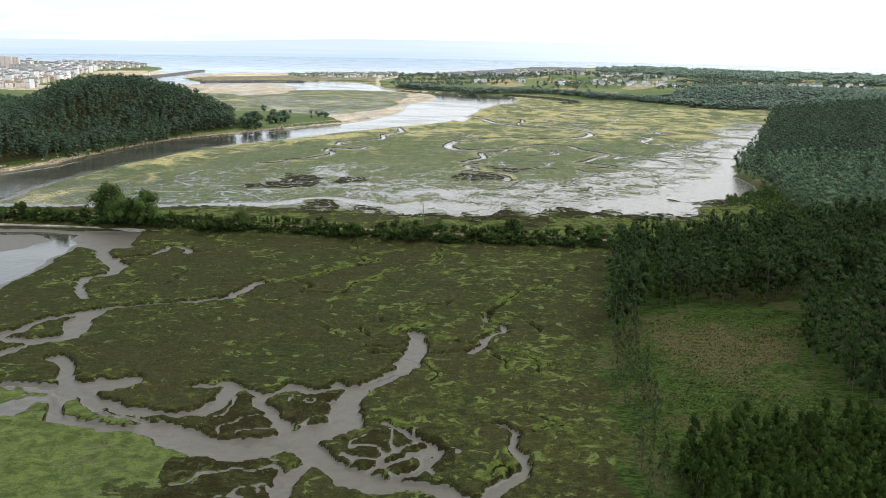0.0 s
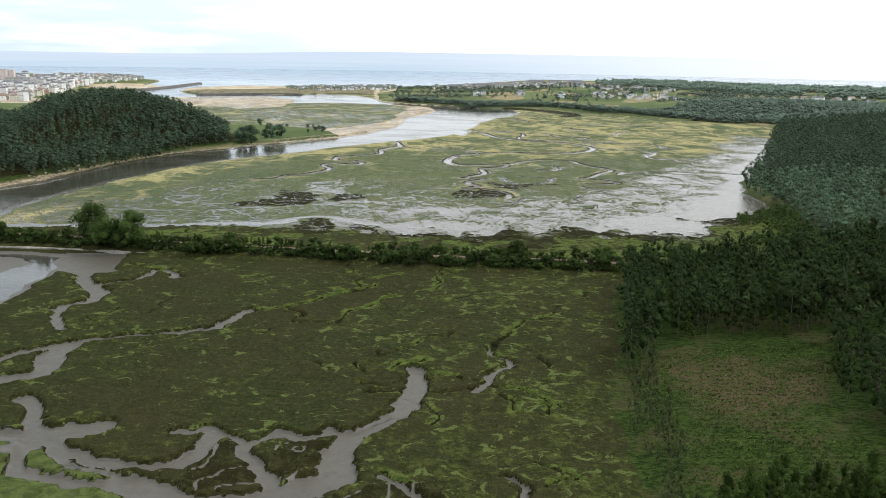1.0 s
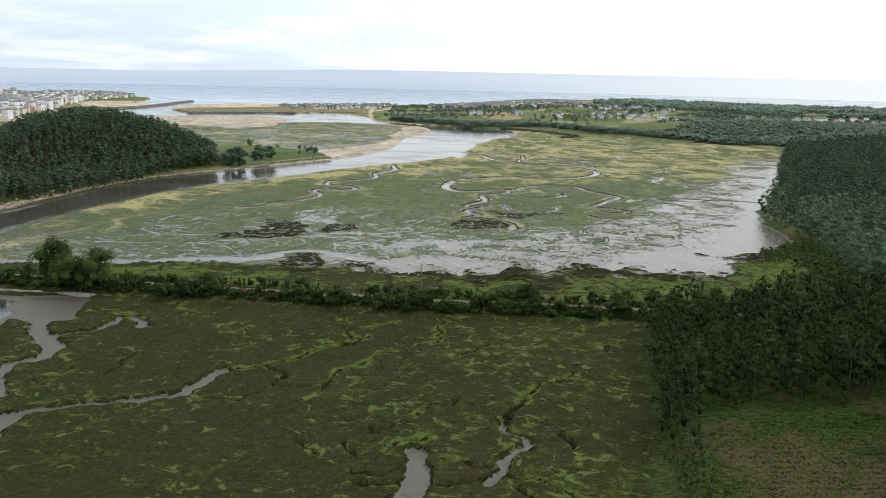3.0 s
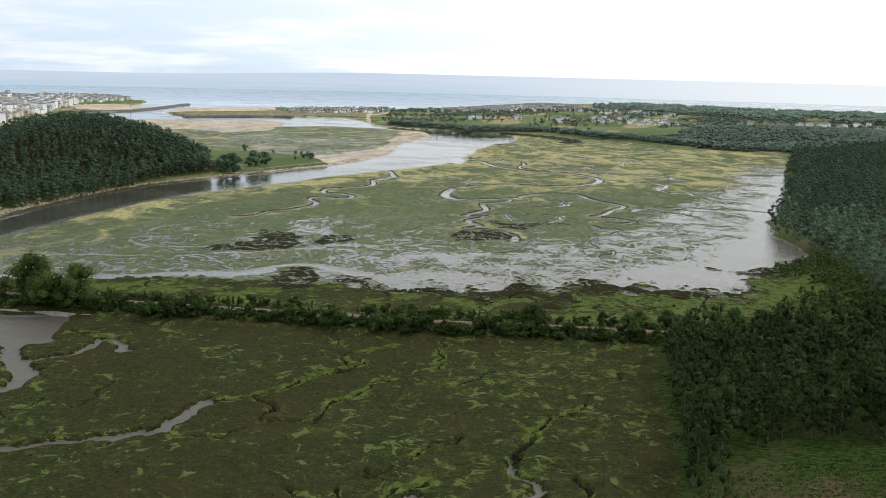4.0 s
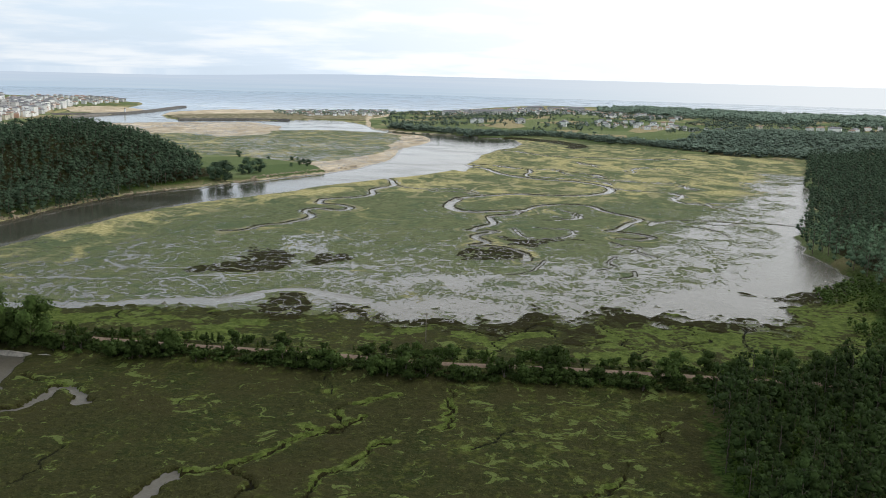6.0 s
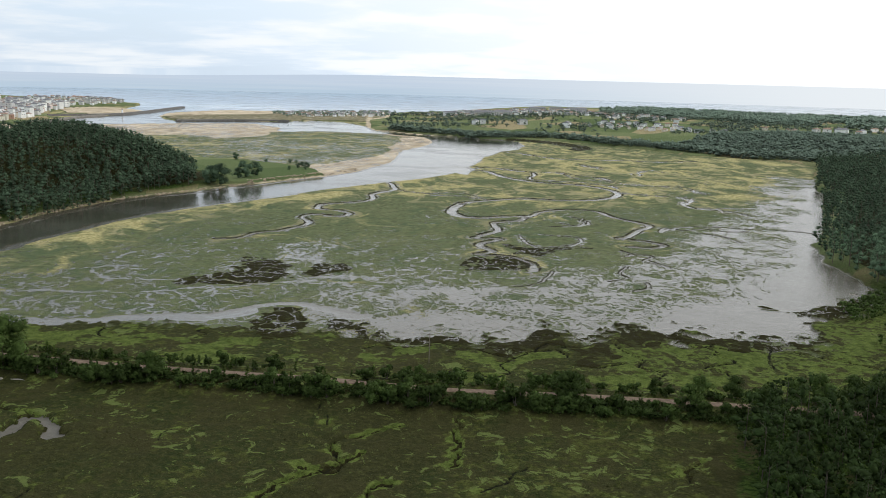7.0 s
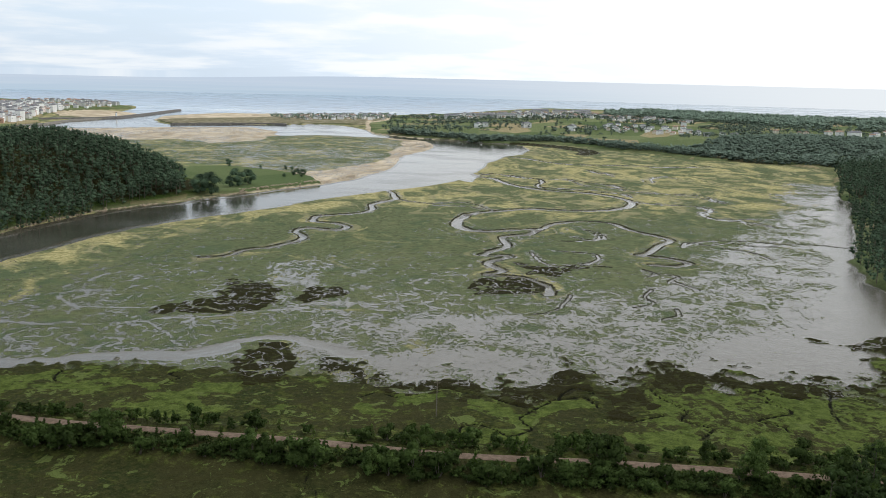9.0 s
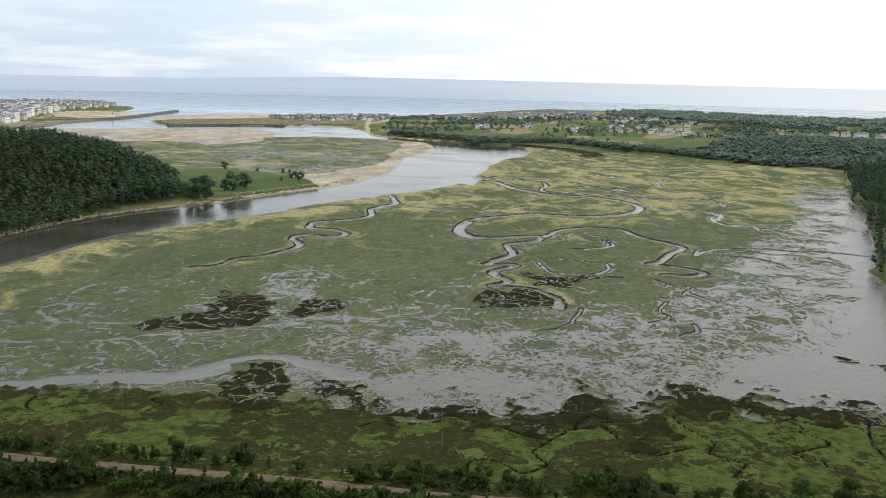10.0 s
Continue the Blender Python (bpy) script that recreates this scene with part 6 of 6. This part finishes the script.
def make_house(name, w, d, h, roof, plaster, label, group, floors, bays, flat=False):
    """A rendered house: wall, roof with chimney, windows on the seaward front."""
    t = thing(name, label, "house", group)
    part("wall", boxes_mesh("wall", [(-w / 2, w / 2, -d / 2, d / 2, -2.5, h)], plaster), t)
    if flat:
        rf = part("roof", boxes_mesh("roof", [(-w / 2 - 0.2, w / 2 + 0.2, -d / 2 - 0.2, d / 2 + 0.2, h + 0.004, h + 0.5)], roof), t)
        part("stair_head", boxes_mesh("stair_head", [(-1.5, 1.5, -1.5, 1.5, h + 0.5, h + 2.8)], plaster), rf)
    else:
        rf = part("roof", gable_mesh("roof", w, d, h + 0.25, d * 0.24, roof, 0.5, d * 0.3), t)
        part("chimney", boxes_mesh("chimney", [(w * 0.2, w * 0.2 + 0.7, 0.4, 1.1, h + 0.3, h + d * 0.24 + 0.9)], plaster), rf)
    st = h / floors
    pane = boxes_mesh("window", [(-0.65, 0.65, -0.06, 0.06, 0, 1.4)], GLASS)
    for f in range(floors):
        for i in range(bays):
            if f == 0:
                continue
            x = -w / 2 + w * (i + 0.5) / bays
            ob = part("window", pane, t)
            ob.location = (x, -d / 2 - 0.02, f * st + 0.9)
    return t


def settle(protos, spots, rng, up=0.0, size=1.0):
    zs = ground_at([s[0] for s in spots], [s[1] for s in spots])
    first = set()
    for (x, y, *rest), z in zip(spots, zs):
        pr = protos[rest[0] if rest else rng.integers(0, len(protos))]
        turn = rest[1] if len(rest) > 1 else rng.choice([0, 90, 20, -25, 70]) + rng.normal(0, 8)
        sc = size * rng.uniform(0.85, 1.15)
        m = pose(x, y, z + up, 0, 0, turn) @ Matrix.Diagonal((sc, sc, sc, 1))
        if pr.name in first:
            copy_thing(pr, m)
        else:
            first.add(pr.name)
            pr.matrix_basis = m


def buildings():
    rng = np.random.default_rng(41)
    g = "houses of the town"
    W, C, P, G, B = PLASTERS
    town = [make_house("apartment_block", 11, 10, 12, SLATE, W, "white rendered apartment house with a flat roof", g, 2, 2, True),
            make_house("apartment_house", 12, 10, 10, TILE, C, "cream apartment house with a clay tile roof", g, 2, 2),
            make_house("apartment_house", 10, 9, 14, SLATE, W, "tall white apartment house with a slate roof", g, 2, 2),
            make_house("apartment_block", 15, 10, 11, SLATE, P, "pinkish apartment house with a flat roof", g, 2, 2, True),
            make_house("town_house", 9, 8, 7, TILE, W, "white town house with a clay tile roof", g, 2, 1),
            make_house("town_house", 10, 8, 8, SLATE, G, "grey town house with a slate roof", g, 2, 1),
            make_house("town_house", 9, 9, 8, TILE, B, "brick-coloured town house with a clay tile roof", g, 2, 1)]
    area = [(-728, 1560), (-760, 1710), (-772, 1850), (-862, 2110), (-925, 2380), (-1000, 2450), (-1250, 2400), (-1150, 2000), (-1000, 1560)]
    x, y = scatter(area, 18, 15)
    k = x > -0.505 * y - 15
    settle(town, [(a, b, int(rng.choice(7, p=[0.24, 0.16, 0.18, 0.14, 0.14, 0.11, 0.03]))) for a, b in zip(x[k], y[k])], rng)
    x, y = scatter([(-930, 2380), (-870, 2500), (-862, 2600), (-1000, 2760), (-1100, 2500)], 26, 16)
    settle(town[4:6], list(zip(x, y)), rng)
    tower = [make_house("tower_block", 34, 18, 32, CONCRETE, P, "pinkish tower block above the town", "tower blocks", 8, 4, True),
             make_house("tower_block", 50, 18, 20, CONCRETE, G, "long grey apartment block above the town", "tower blocks", 5, 7, True),
             make_house("tower_block", 16, 18, 40, CONCRETE, P, "slim pinkish tower block above the town", "tower blocks", 10, 2, True)]
    settle(tower, [(-985, 2000, 0, 12), (-962, 2010, 2, 12), (-930, 1980, 1, 5), (-890, 1960, 1, 5)], rng)
    g = "houses across the river"
    low = [make_house("house", 12, 9, 6, TILE, W, "white house with a clay tile roof", g, 2, 1),
           make_house("villa", 13, 10, 8, SLATE, W, "tall white house with a slate roof", g, 2, 1),
           make_house("house", 10, 9, 5.5, TILE, C, "cream house with a clay tile roof", g, 2, 1),
           make_house("villa", 15, 10, 7, SLATE, W, "white house with a slate roof", g, 2, 2)]
    x, y = scatter([(-355, 2115), (-260, 2150), (-140, 2230), (-125, 2500), (-270, 2440), (-400, 2370)], 26, 17)
    settle(low, list(zip(x, y)), rng, 0.0, 0.8)
    x, y = scatter([(-60, 2330), (40, 2230), (180, 2160), (420, 2000), (560, 2150), (350, 2500), (60, 2560)], 28, 18)
    settle(low, list(zip(x, y)), rng, 0.0, 0.8)
    x, y = scatter([(250, 1880), (340, 1760), (420, 1620), (470, 1640), (430, 1780), (330, 1930)], 22, 19)
    settle(low, list(zip(x, y)), rng, 0.0, 0.8)
    settle(low, [(60, 1900), (75, 1912), (150, 1880), (230, 1840), (720, 1560), (740, 1575), (765, 1560), (790, 1590), (905, 1720), (620, 1770), (640, 1790), (590, 1800), (680, 1790), (715, 1770), (850, 1920), (880, 1930), (470, 1970), (420, 1840), (430, 1825), (700, 1790), (725, 1775), (745, 1760), (760, 1780)], rng)
    cottage = make_house("cottage", 8, 6, 4, TILE, W, "small white cottage with a clay tile roof by the meadow", "", 2, 1)
    cottage.matrix_basis = pose(-284, 1086, float(ground_at([-284], [1086])[0]), 0, 0, 25)
    hall = [make_house("holiday_block", 48, 14, 9, SLATE, G, "long grey terrace with a slate roof", "terraces above the fields", 3, 8),
            make_house("holiday_block", 40, 14, 10, SLATE, W, "white apartment terrace with a slate roof", "terraces above the fields", 3, 8)]
    settle(hall, [(91, 2250, 0, 4), (135, 2215, 0, 8), (233, 2400, 0, -6), (280, 2390, 0, -4), (14, 2290, 1, 0), (165, 2200, 1, 80), (330, 2360, 0, -8)], rng, 0.0, 0.85)


buildings()


# ---- harbour mouth ----
def ribbon_wall(name, pts, half, z0, z1, mat, label, category):
    line = smooth_line(pts, 6)
    t = np.gradient(line, axis=0)
    t /= np.linalg.norm(t, axis=1)[:, None]
    nr = np.stack([-t[:, 1], t[:, 0]], 1)
    prof = [(-half * 1.6, z0), (-half, z1), (half, z1), (half * 1.6, z0)]
    n = len(line)
    co = np.concatenate([np.column_stack([line + nr * o, np.full(n, z)]) for o, z in prof])
    co += np.random.default_rng(3).normal(0, 0.12, co.shape)
    q = []
    for k in range(3):
        i = np.arange(n - 1) + k * n
        q.append(np.stack([i, i + n, i + n + 1, i + 1], 1))
    q.append(np.array([[0, n, 2 * n, 3 * n], [n - 1, 4 * n - 1, 3 * n - 1, 2 * n - 1]]))
    return tagged(new(name, quad_mesh(name, co, np.concatenate(q), mat)), label, category)


ribbon_wall("breakwater", [(-800, 1960), (-740, 2015), (-696, 2090), (-686, 2200), (-685, 2330), (-688, 2520)], 6, -3, 2.8, DARK_STONE, "long dark stone breakwater at the river mouth", "breakwater")
ribbon_wall("quay", [(-742, 1720), (-722, 1810), (-728, 1920), (-708, 2020)], 4, -3, 2.0, STONE, "low concrete quay of the harbour", "quay")
ribbon_wall("training_wall", [(-522, 1898), (-426, 1954), (-356, 1980), (-318, 1975)], 5, -3, 2.4, DARK_STONE, "dark stone wall along the sandy spit", "sea wall")
ribbon_wall("pond_wall", [(-300, 431), (-218, 427), (-175, 424), (-143, 420), (-125, 418)], 0.8, -1.5, 1.0, STONE, "weathered stone wall between the pond and embankment", "wall")


def beacon():
    t = thing("harbour_beacon", "small white harbour beacon on the breakwater", "beacon")
    a = [limb((0, 0, 3.5), (0, 0, 11), 2.0, 1.5, 10)]
    part("tower", tri_mesh("tower", join(a), PLASTERS[0]), t)
    part("lantern", tri_mesh("lantern", limb((0, 0, 11), (0, 0, 13), 1.1, 1.0, 8), GLASS), t)
    part("cap", tri_mesh("cap", limb((0, 0, 13), (0, 0, 14.2), 1.3, 0.1, 8), PLASTERS[4]), t)
    t.location = (-694, 2090, -1)


beacon()


def power_pole():
    t = thing("power_pole", "slim wooden power pole standing in the marsh", "pole")
    part("post", tri_mesh("post", limb((0, 0, -1), (0, 0, 11), 0.16, 0.11, 8), WOOD), t)
    part("crossarm", boxes_mesh("crossarm", [(-0.9, 0.9, -0.06, 0.06, 10.3, 10.45)], WOOD), t)
    z = ground_at([-10], [447])
    t.location = (-10, 447, float(z[0]))


power_pole()
